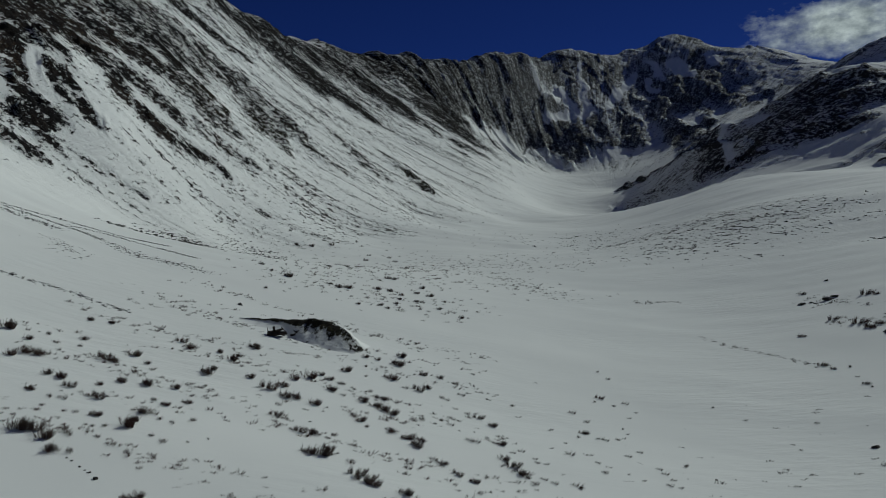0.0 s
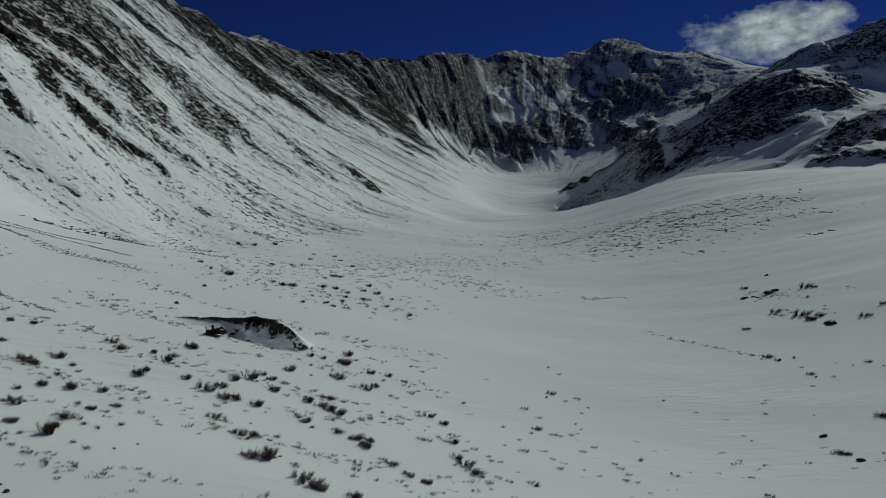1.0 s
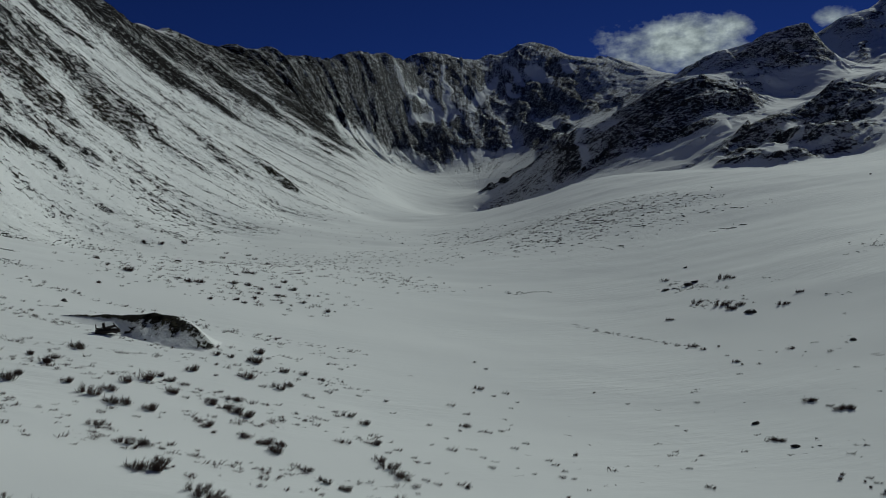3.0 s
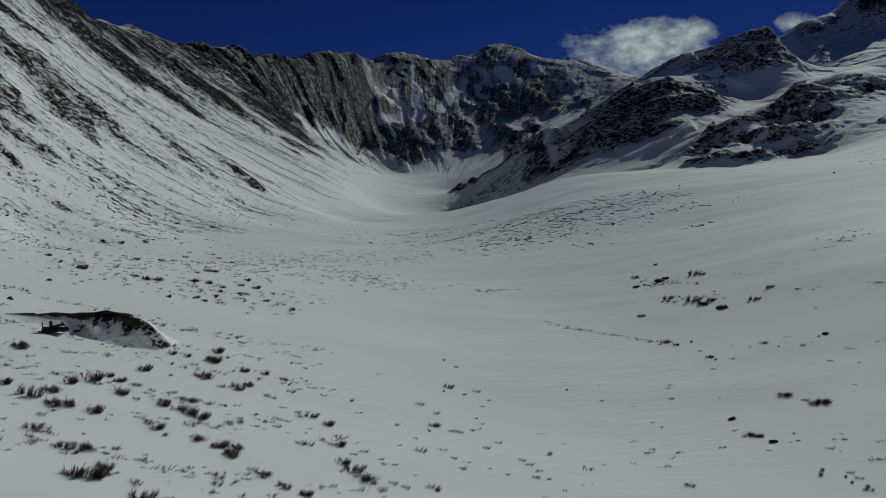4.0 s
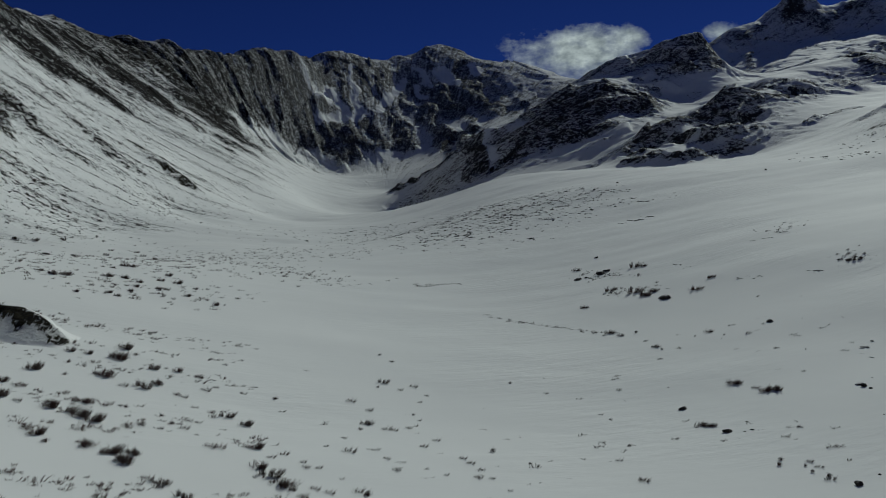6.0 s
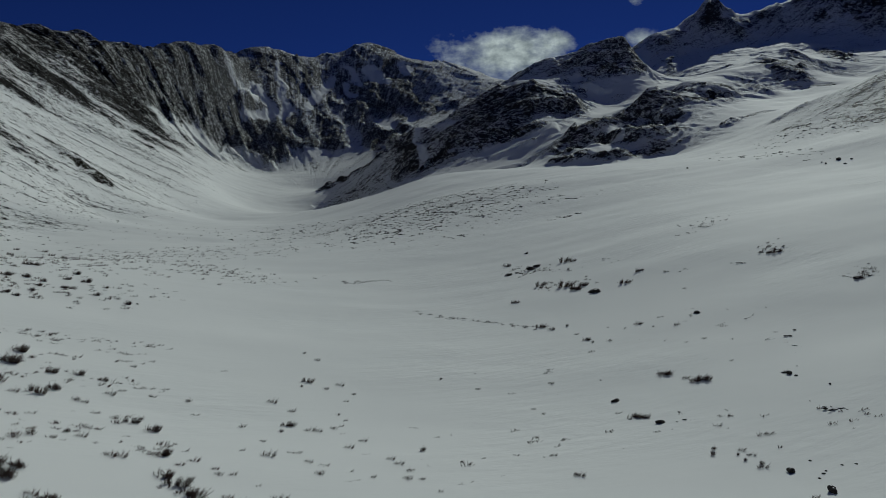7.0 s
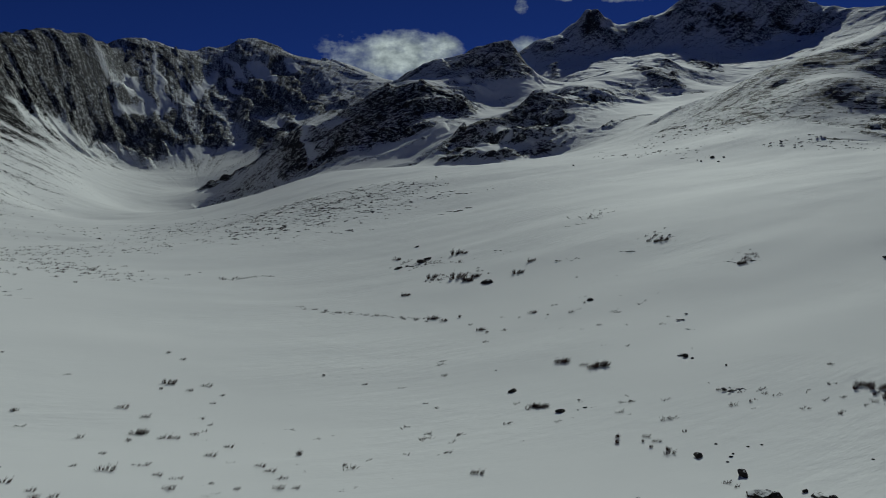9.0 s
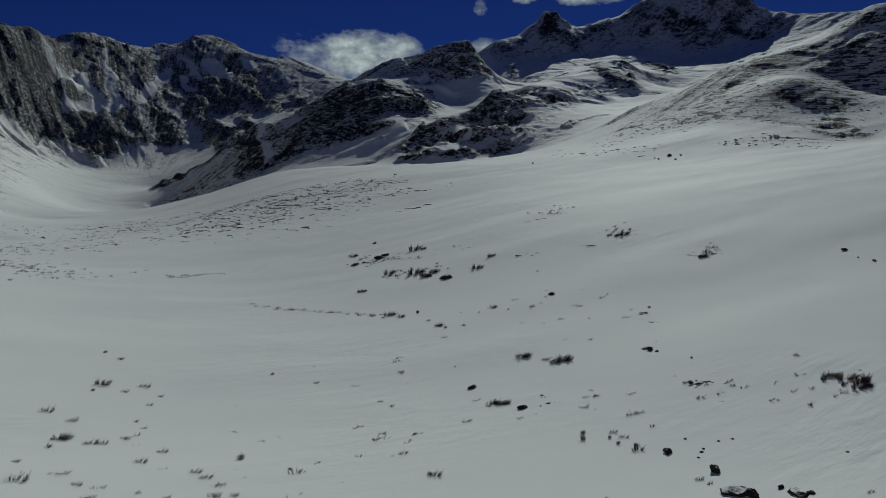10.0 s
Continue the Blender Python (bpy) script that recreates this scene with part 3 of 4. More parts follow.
    turf = np.exp(-((x + 80) ** 2 + (y - 385) ** 2) / 40 ** 2) + np.exp(-((x + 20) ** 2 + (y - 550) ** 2) / 60 ** 2)
    # how bare: broken rock, less where snow lies in chutes, more on the ribs of the horn
    open_rock = np.clip(stony - 0.75 * chute + 0.22 * horn * smooth(flutes, 0.15, 0.7) + 0.34 * east * smooth(slope, 0.15, 0.4), 0, 1)
    # Rime on the headwall, and a painted haze over far and eastern rock.
    rime_haze = np.clip(wall * apron * smooth(x, -20, 160) + 0.6 * smooth(dist, 330, 480) * (1 - west) + 1.1 * east, 0, 1.2)
    upper_west = west * smooth(z, 60, 115) * smooth(dist, 200, 300) * (1 - wall)
    patchy = fractal(np.where(side > 0.5, ws, s) / 10, np.where(side > 0.5, wd, d) / 170, 61, 4, 0.6)
    fans = np.clip(west + wall, 0, 1) * smooth(slope, 0.12, 0.3) * smooth(dist, 170, 260) * (0.11 + 0.21 * smooth(patchy, -0.05, 0.4))
    return z, open_rock, np.clip(turf, 0, 1), slope, wall * apron * rough, rime_haze, upper_west, chute, ribs, fans, np.clip(east * 1.3, 0, 1)


def ground_heights(x, y):
    return ground_fields(np.array(x, float), np.array(y, float))[0]


def build_ground():
    az = np.radians(np.concatenate([np.arange(-180, -37, 2.0), np.arange(-37, 73, 0.11), np.arange(73, 180, 2.0)]))
    rad = np.concatenate([[0.02, 6, 12], np.geomspace(18, 120, 70), np.arange(121.3, 300, 1.3), np.arange(301.7, 1100, 1.7), np.arange(1102.7, 1480, 2.7), np.arange(1486, 1650, 6), np.geomspace(1670, 3600, 24)])
    cx, cy = 4.0, 12.0
    R, A = np.meshgrid(rad, az, indexing="ij")
    x, y = (cx + R * np.sin(A)).ravel(), (cy + R * np.cos(A)).ravel()
    z, stony, turf, slope, wall, rime_haze, upper_west, chute, gully, fans, ledges = ground_fields(x, y)
    nr, na = len(rad), len(az)
    # bare rock where the broken ground is too steep to hold snow
    Z = z.reshape(nr, na)
    steep = np.hypot(np.gradient(Z, rad, axis=0), np.gradient(Z, az, axis=1) / np.maximum(R, 1)).ravel()
    dist = np.hypot(x, y)
    rock = stony * (0.37 + 0.55 * smooth(steep - 0.6 * slope, 0.05, 0.75)) + 0.10 * smooth(slope, 0.35, 0.7) * smooth(dist, 150, 250)
    # Extra rock high on the west wall, partly for its dimmer light.
    rock = np.where(rock > 0.38, 0.38 + (rock - 0.38) * 0.50, rock) + upper_west * (0.045 + 0.10 * gully + 0.06 * smooth(stony, 0.2, 0.5) + 0.04 * smooth(dist, 420, 700))
    rock = np.maximum(rock, 0.245 * np.exp(-((x - 105) / 50) ** 2 - ((y - 285) / 65) ** 2))  # stony moraine, the dark flecks also standing for small shadows of drifts
    # Extra rock over the near spur darkens it in place of its shadow.
    rock = np.maximum(rock, fans) + 0.09 * np.exp(-((x - 330) ** 2 + (y - 650) ** 2) / 90 ** 2) * smooth(slope, 0.2, 0.4) * (1 - chute)
    # Extra rock at the left of the headwall partly stands for its shade.
    dusted = 0.33 + 0.55 * (stony - 0.42) - 0.19 * chute + 0.14 * gully + 0.10 * smooth(steep - 0.8 * slope, 0.0, 0.8) + 0.24 * (1 - smooth(x, 80, 260)) + 0.06 * smooth(z, 195, 250) * (1 - smooth(x, 200, 330)) + 0.05 * smooth(x, 300, 380) * (1 - smooth(x, 470, 560))
    rock = rock + (np.minimum(dusted, 0.555) - rock) * wall
    tan = np.clip(1 - smooth(dist, 360, 600) + 0.8 * np.exp(-((x - 330) ** 2 + (y - 610) ** 2) / 130 ** 2), 0.12, 1)  # brown stone on the nearer crags, grey above
    i, j = np.meshgrid(np.arange(nr - 1), np.arange(na), indexing="ij")
    k = (j + 1) % na
    quads = np.stack([i * na + j, i * na + k, (i + 1) * na + k, (i + 1) * na + j], -1).reshape(-1, 4)[:, ::-1]
    me = bpy.data.meshes.new("ground")
    me.vertices.add(len(x))
    me.vertices.foreach_set("co", np.stack([x, y, z], -1).astype(np.float32).ravel())
    me.loops.add(quads.size)
    me.loops.foreach_set("vertex_index", quads.astype(np.int32).ravel())
    me.polygons.add(len(quads))
    me.polygons.foreach_set("loop_start", np.arange(0, quads.size, 4, dtype=np.int32))
    me.update(calc_edges=True)
    me.polygons.foreach_set("use_smooth", np.ones(len(quads), bool))
    s, d = fall_coords(x, y)
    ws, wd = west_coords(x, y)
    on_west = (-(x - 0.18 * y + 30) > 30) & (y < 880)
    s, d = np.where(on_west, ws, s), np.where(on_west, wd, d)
    for name, v in (("rock", rock), ("turf", turf), ("rime_haze", rime_haze), ("beds", ledges), ("tan", tan)):
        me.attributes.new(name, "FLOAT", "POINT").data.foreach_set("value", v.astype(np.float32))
    fall = np.stack([s / 9, d / 60, z * 0], -1)
    me.attributes.new("fall", "FLOAT_VECTOR", "POINT").data.foreach_set("vector", fall.astype(np.float32).ravel())
    me.materials.append(SNOW_ROCK)
    me.validate()
    return tagged(new("ground", me), "snow-covered valley floor rising into rocky mountain walls", "mountain", kind="structure")


ground = build_ground()


# ---- things ----
def stem_material():
    m, n, l, bsdf = node_material("willow_stems")
    info = n.new("ShaderNodeObjectInfo")
    geo = n.new("ShaderNodeNewGeometry")
    mix = n.new("ShaderNodeMix")
    mix.data_type = "RGBA"
    mix.inputs[6].default_value, mix.inputs[7].default_value = (0.030, 0.023, 0.021, 1), (0.105, 0.074, 0.060, 1)
    l.new(geo.outputs["Random Per Island"], mix.inputs[0])
    tint = n.new("ShaderNodeMix")
    tint.data_type = "RGBA"
    tint.inputs[7].default_value = (0.080, 0.036, 0.032, 1)
    half = n.new("ShaderNodeMath")
    half.operation = "MULTIPLY"
    half.inputs[1].default_value = 0.55
    l.new(info.outputs["Random"], half.inputs[0])
    l.new(half.outputs[0], tint.inputs[0])
    l.new(mix.outputs[2], tint.inputs[6])
    l.new(tint.outputs[2], bsdf.inputs["Base Color"])
    bsdf.inputs["Roughness"].default_value = 0.75
    return m


def stone_material(name, dark, light, snow_from):
    """Weathered stone with snow lying on what faces up."""
    m, n, l, bsdf = node_material(name)
    geo = n.new("ShaderNodeNewGeometry")
    coord = n.new("ShaderNodeTexCoord")
    tex = n.new("ShaderNodeTexNoise")
    tex.inputs["Scale"].default_value, tex.inputs["Detail"].default_value, tex.inputs["Roughness"].default_value = 3.0, 8, 0.65
    l.new(coord.outputs["Object"], tex.inputs["Vector"])
    col = n.new("ShaderNodeMix")
    col.data_type = "RGBA"
    col.inputs[6].default_value, col.inputs[7].default_value = dark, light
    l.new(tex.outputs[0], col.inputs[0])
    sep = n.new("ShaderNodeSeparateXYZ")
    l.new(geo.outputs["Normal"], sep.inputs[0])
    up = n.new("ShaderNodeMath")
    up.operation = "MULTIPLY_ADD"
    up.inputs[1].default_value = 0.7
    l.new(tex.outputs[0], up.inputs[0])
    l.new(sep.outputs[2], up.inputs[2])
    ramp = n.new("ShaderNodeValToRGB")
    ramp.color_ramp.elements[0].position, ramp.color_ramp.elements[1].position = snow_from, min(1.0, snow_from + 0.06)
    scale = n.new("ShaderNodeMath")
    scale.operation = "MULTIPLY"
    scale.inputs[1].default_value = 0.7
    l.new(up.outputs[0], scale.inputs[0])
    l.new(scale.outputs[0], ramp.inputs[0])
    out = n.new("ShaderNodeMix")
    out.data_type = "RGBA"
    out.inputs[7].default_value = (0.82, 0.83, 0.82, 1)
    l.new(ramp.outputs[0], out.inputs[0])
    l.new(col.outputs[2], out.inputs[6])
    l.new(out.outputs[2], bsdf.inputs["Base Color"])
    bsdf.inputs["Roughness"].default_value = 0.85
    bump = n.new("ShaderNodeBump")
    bump.inputs["Strength"].default_value, bump.inputs["Distance"].default_value = 0.6, 0.15
    l.new(tex.outputs[0], bump.inputs["Height"])
    l.new(bump.outputs[0], bsdf.inputs["Normal"])
    return m


STEMS = stem_material()
STONE = stone_material("dark_stone", (0.018, 0.016, 0.015, 1), (0.070, 0.062, 0.056, 1), 0.87)


def mesh_of(name, verts, faces, mat, smooth_faces=False):
    me = bpy.data.meshes.new(name)
    me.from_pydata([tuple(v) for v in verts], [], faces)
    me.materials.append(mat)
    if smooth_faces:
        me.polygons.foreach_set("use_smooth", np.ones(len(faces), bool))
    me.update()
    return me


def add_stem(verts, faces, base, tip, r, bend):
    """A tapered three-sided twig with one bend."""
    mid = (base + tip) / 2 + bend
    axis = (tip - base).normalized()
    side = axis.orthogonal().normalized()
    other = axis.cross(side)
    k = len(verts)
    for p, rr in ((base, r), (mid, r * 0.75)):
        for a in (0.0, 2.094, 4.189):
            verts.append(p + side * (math.cos(a) * rr) + other * (math.sin(a) * rr))
    verts.append(tip)
    for i in range(3):
        j = (i + 1) % 3
        faces.append((k + i, k + j, k + 3 + j, k + 3 + i))
        faces.append((k + 3 + i, k + 3 + j, k + 6))


def bush_shape(rng, verts, faces, origin, width, height, stems, thick):
    heads = [(rng.uniform(-0.36, 0.36), rng.uniform(-0.16, 0.16), rng.uniform(0.10, 0.24)) for _ in range(max(4, stems // 18))]
    for _ in range(stems):
        a, q = rng.uniform(0, 6.283), math.sqrt(rng.random())
        hx, hy, hr = rng.choice(heads)
        hr = max(hr, 0.9 / stems ** 0.5)
        bx, by = (hx + math.cos(a) * q * hr) * width, (hy + math.sin(a) * q * hr * 0.8) * width
        base = origin + Vector((bx, by, -0.08))
        h = height * rng.uniform(0.45, 1.0) * (1.05 - 0.5 * q)
        lean = Vector((bx * 0.45 + rng.gauss(0.38, 0.18) * h, by * 0.6 + rng.gauss(0, 0.16) * h, h))
        tip = base + lean
        bend = Vector((rng.gauss(0, 0.05), rng.gauss(0, 0.05), 0)) * h
        add_stem(verts, faces, base, tip, thick * rng.uniform(0.7, 1.3), bend)
        for _ in range(2):
            f = rng.uniform(0.35, 0.8)
            p = base + lean * f + bend * (1 - abs(2 * f - 1))
            add_stem(verts, faces, p, p + Vector((rng.gauss(0.05, 0.16), rng.gauss(0, 0.16), rng.uniform(0.15, 0.4))) * h, thick * 0.7, Vector((0, 0, 0)))


def bush_mesh(seed, stems, height):
    rng = random.Random(seed)
    verts, faces = [], []
    bush_shape(rng, verts, faces, Vector((0, 0, 0)), 1.0, height, stems, 0.0105)
    return mesh_of("willow_bush", verts, faces, STEMS)


BUSHES = [bush_mesh(100 + i, 112 + 14 * (i % 3), 0.54 + 0.06 * (i % 4)) for i in range(6)]
TUFTS = [bush_mesh(200 + i, 48, 0.62) for i in range(3)]


def plant_bush(x, y, z, width, rng):
    big = width > 0.95
    me = rng.choice(BUSHES if big else TUFTS)
    ob = new("willow_bush" if big else "twig_tuft", me)
    s = width * rng.uniform(1.0, 1.2)
    ob.matrix_world = Matrix.Translation((x, y, z)) @ Matrix.Rotation(rng.gauss(-0.6, 0.3), 4, "Z") @ Matrix.Diagonal((s, s, s * rng.uniform(0.9, 1.15), 1))
    if width > 1.5:
        label = "broad dense clump of bare dark willow standing in snow"
    elif big:
        label = "bare leafless willow bush poking out of the snow"
    else:
        label = "small tuft of bare brown twigs in the snow"
    tagged(ob, label, "bush" if big else "tuft", "willow scrub in the snow")


def stone_mesh(seed, flat):
    rng = random.Random(seed)
    bm = bmesh.new()
    bmesh.ops.create_icosphere(bm, subdivisions=3, radius=0.5)
    off = Vector((rng.uniform(0, 50), rng.uniform(0, 50), rng.uniform(0, 50)))
    cuts = [(Vector((rng.gauss(0, 1), rng.gauss(0, 1), rng.gauss(0, 0.7))).normalized(), rng.uniform(0.20, 0.40)) for _ in range(13)]
    for v in bm.verts:
        p = v.co.copy()
        for nrm, lim in cuts:
            over = p.dot(nrm) - lim
            if over > 0:
                p -= nrm * over * 0.97
        p += p.normalized() * (noise.fractal(p * 3 + off, 0.8, 2.0, 4) * 0.07)
        v.co = Vector((p.x, p.y * 0.8, p.z * flat))
    me = bpy.data.meshes.new("boulder")
    bm.to_mesh(me)
    bm.free()
    me.materials.append(STONE)
    return me


STONES = [stone_mesh(300 + i, (0.5, 0.62, 0.42, 0.7, 0.36)[i]) for i in range(5)]


def place_rock(x, y, z, width, rng):
    ob = new("boulder", rng.choice(STONES))
    s = width * 1.15
    ob.matrix_world = Matrix.Translation((x, y, z + (0.02 if width < 2.2 else -0.06) * s)) @ Euler((rng.uniform(-0.2, 0.2), rng.uniform(-0.2, 0.2), rng.uniform(-0.6, 0.6))).to_matrix().to_4x4() @ Matrix.Diagonal((s, s, s, 1))
    tagged(ob, "large dark boulder half buried in drifted snow" if width > 1.4 else "small dark stone sticking out of the snow", "boulder" if width > 1.4 else "stone", "boulders on the snow")


WEST_BUSHES_A_A = [(-46.5, 74.7, 1.8), (-41.7, 67.1, 1.6), (-41.2, 68.6, 1.9), (-40.0, 68.7, 1.7), (-43.1, 72.7, 1.2), (-42.8, 75.8, 0.9), (-40.2, 73.2, 0.9), (-39.6, 76.9, 1.1), (-43.0, 85.5, 1.3), (-40.7, 85.9, 1.2), (-38.3, 73.6, 0.9), (-34.7, 71.5, 1.7), (-33.6, 71.0, 1.4), (-33.1, 74.5, 1.4), (-30.8, 72.7, 1.1), (-34.2, 75.1, 0.7)]
WEST_BUSHES_A_B = [(-36.2, 64.0, 1.3), (-34.8, 63.6, 1.5), (-32.9, 61.2, 1.2), (-31.3, 63.2, 1.0), (-30.2, 65.4, 1.2), (-27.9, 65.8, 1.5), (-25.4, 65.8, 1.1), (-35.0, 58.9, 1.0), (-32.8, 57.8, 0.8), (-31.8, 57.9, 0.9), (-29.6, 59.6, 1.2), (-28.9, 59.9, 0.7), (-31.9, 55.5, 0.8), (-29.9, 54.9, 0.7), (-29.3, 55.2, 0.6), (-27.9, 55.4, 1.1)]
WEST_BUSHES_A = WEST_BUSHES_A_A + WEST_BUSHES_A_B
WEST_BUSHES_B_A = [(-25.6, 61.4, 0.8), (-24.4, 60.8, 1.0), (-23.0, 62.4, 1.0), (-25.2, 57.8, 1.7), (-24.1, 57.7, 0.8), (-32.7, 52.7, 0.6), (-30.9, 50.3, 1.8), (-30.1, 50.7, 1.7), (-28.7, 49.8, 1.6), (-27.1, 47.9, 1.4), (-25.9, 47.9, 0.8), (-24.6, 54.2, 1.6), (-24.6, 55.7, 1.1), (-22.9, 56.5, 0.8), (-22.0, 56.2, 0.6), (-20.6, 57.4, 0.8)]
WEST_BUSHES_B_B = [(-27.3, 52.9, 0.4), (-26.5, 52.7, 0.6), (-25.7, 53.1, 0.7), (-27.4, 50.5, 0.7), (-22.0, 52.4, 0.8), (-21.0, 51.8, 0.7), (-19.4, 52.5, 0.4), (-18.3, 53.9, 0.3), (-22.3, 48.7, 0.8), (-19.7, 42.7, 1.2), (-19.3, 43.4, 1.1), (-31.2, 83.3, 1.3), (-29.5, 81.3, 1.6), (-24.7, 72.9, 1.8), (-24.4, 74.6, 1.2)]
WEST_BUSHES_B = WEST_BUSHES_B_A + WEST_BUSHES_B_B
ROW_BUSHES_A_A = [(-23.3, 86.4, 1.8), (-24.0, 79.4, 1.6), (-24.0, 81.5, 1.3), (-26.1, 81.9, 1.0), (-17.9, 71.3, 1.6), (-16.8, 73.1, 1.4), (-15.8, 69.7, 1.5), (-14.7, 70.0, 1.5), (-12.8, 68.8, 1.3), (-15.3, 63.2, 1.0), (-14.6, 63.3, 0.8), (-12.3, 59.7, 1.0), (-11.2, 60.0, 1.2), (-12.0, 62.9, 0.4), (-10.7, 55.0, 1.3)]
ROW_BUSHES_A_B = [(-9.8, 55.1, 1.6), (-9.4, 56.7, 1.1), (-8.7, 55.3, 0.7), (-8.4, 55.9, 0.5), (-7.3, 54.5, 0.9), (-6.5, 52.1, 1.3), (-5.8, 51.2, 1.3), (-5.3, 50.7, 1.2), (-2.8, 49.9, 1.2), (-20.5, 73.7, 1.1), (-16.3, 76.3, 1.5), (-15.1, 78.1, 1.9), (-14.1, 79.8, 1.3), (-12.9, 78.4, 1.0)]
ROW_BUSHES_A = ROW_BUSHES_A_A + ROW_BUSHES_A_B
ROW_BUSHES_B_A = [(-12.1, 75.0, 1.2), (-11.6, 77.6, 0.9), (-10.7, 73.7, 0.8), (-9.6, 76.4, 0.6), (-10.3, 91.4, 1.2), (-8.7, 91.1, 1.0), (-11.7, 83.2, 1.3), (-8.9, 82.5, 0.8), (-5.8, 94.8, 1.5), (-6.1, 90.8, 2.1), (-4.2, 92.4, 0.9), (-6.3, 83.8, 1.9), (-4.5, 80.9, 0.9), (-2.9, 81.4, 1.3), (-1.9, 83.0, 1.1)]
ROW_BUSHES_B_B = [(-2.7, 88.0, 1.1), (-0.6, 88.0, 1.0), (1.5, 86.5, 0.8), (2.1, 82.5, 0.9), (3.9, 92.4, 0.7), (-8.5, 73.0, 1.2), (-7.2, 72.1, 1.4), (-6.3, 71.2, 1.5), (-5.3, 70.3, 1.4), (-6.6, 75.2, 1.1), (-8.6, 66.9, 0.9), (-7.9, 66.0, 1.0), (-6.8, 64.6, 0.8), (-4.9, 64.8, 1.3)]
ROW_BUSHES_B = ROW_BUSHES_B_A + ROW_BUSHES_B_B
ROW_BUSHES_C = [(-3.5, 63.4, 1.3), (-2.4, 62.0, 1.3), (-2.0, 63.5, 1.0), (-3.0, 69.4, 0.8), (-2.2, 70.5, 0.9), (0.1, 71.5, 0.9), (0.7, 70.5, 0.7),
    (-0.2, 80.0, 0.9), (0.4, 79.5, 0.6), (2.6, 75.5, 0.6), (3.8, 74.9, 1.1), (5.1, 72.8, 1.1), (2.5, 66.0, 0.9), (3.1, 65.9, 0.8), (-0.1, 58.5, 1.1),
    (-0.9, 59.0, 0.8), (1.2, 56.5, 1.0), (2.4, 55.4, 1.0), (5.5, 66.3, 1.0), (5.4, 62.3, 1.2), (6.1, 60.7, 1.4), (6.6, 59.1, 1.4), (7.5, 58.0, 0.9),
    (7.6, 57.0, 0.7), (8.5, 62.4, 0.6), (6.4, 64.2, 0.6), (8.4, 81.6, 0.8)]
MIDDLE_BUSHES_A = [(7.3, 65.1, 0.7), (8.4, 63.4, 0.5), (9.3, 62.3, 0.5), (8.5, 58.4, 0.7), (9.3, 57.8, 0.6), (11.2, 57.9, 0.9), (11.8, 57.3, 0.8),
    (10.6, 67.7, 0.4), (12.1, 66.4, 0.9), (15.2, 82.1, 0.8), (16.4, 79.3, 0.8), (15.1, 75.0, 1.0), (16.5, 73.2, 0.8), (17.1, 73.0, 0.7), (18.6, 73.7, 0.6),
    (20.1, 89.3, 1.0), (19.3, 87.4, 0.6), (21.2, 86.4, 0.6)]
MIDDLE_BUSHES_B = [(22.9, 87.6, 0.9), (23.4, 84.3, 0.5), (22.0, 82.1, 0.4), (19.8, 69.8, 0.6), (18.2, 68.1, 0.7), (14.5, 64.9, 0.6), (14.6, 62.3, 0.6),
    (20.3, 64.9, 0.6), (20.5, 63.8, 0.6), (20.0, 60.8, 0.6), (17.9, 61.4, 0.4), (20.9, 60.5, 0.4), (23.7, 66.4, 0.8), (25.2, 63.2, 0.4), (23.4, 98.8, 0.6),
    (22.9, 102.0, 0.7), (33.9, 86.6, 0.6)]
VALLEY_BUSHES_A = [(-31.2, 140.6, 2.0), (-35.0, 143.3, 1.2), (-38.8, 150.1, 1.4), (-31.7, 125.6, 1.0), (-22.7, 140.7, 1.1), (-20.6, 139.0, 2.2),
    (-19.0, 139.7, 1.8), (-28.0, 254.5, 1.6), (-28.7, 271.8, 1.4), (-12.7, 160.3, 1.4), (-11.4, 160.5, 1.7), (-14.2, 156.0, 1.0), (-15.3, 125.6, 1.0),
    (-17.3, 131.4, 0.8), (-13.7, 144.0, 1.9), (-10.9, 144.3, 1.7), (-8.4, 141.5, 1.2), (-11.5, 128.0, 1.0), (-10.1, 126.6, 1.0), (-11.7, 133.7, 0.9)]
VALLEY_BUSHES_B = [(-8.6, 136.7, 1.1), (-8.9, 132.1, 1.3), (-5.6, 146.5, 1.2), (-4.7, 153.5, 1.3), (-2.8, 145.6, 1.5), (-0.9, 132.9, 1.1), (-2.8, 129.5, 0.8),
    (-4.1, 132.1, 0.9), (0.1, 141.3, 1.0), (0.7, 130.7, 0.9), (-5.4, 137.2, 1.1), (3.3, 128.6, 1.3), (4.8, 128.9, 0.8), (-10.7, 207.7, 1.3),
    (-17.4, 252.8, 1.4), (-20.4, 266.2, 1.4), (-56.9, 273.6, 2.3), (-51.7, 275.8, 2.3), (-45.3, 285.9, 2.2)]
EAST_BUSHES_A = [(77.0, 150.8, 1.8), (84.0, 139.1, 1.8), (84.7, 137.2, 1.1), (70.9, 127.0, 1.9), (72.1, 120.9, 2.0), (71.6, 117.6, 1.7), (73.6, 118.1, 1.5),
    (61.5, 119.7, 1.3), (83.0, 115.1, 1.5), (77.7, 112.0, 1.5), (55.7, 102.5, 1.5), (56.0, 100.2, 1.1), (58.5, 99.5, 0.8), (64.0, 92.1, 1.1),
    (56.4, 94.7, 0.6), (55.6, 91.6, 1.0), (55.8, 90.0, 0.7), (53.5, 75.1, 1.4), (54.0, 71.3, 1.2), (54.9, 71.2, 1.4), (54.1, 72.6, 0.8)]
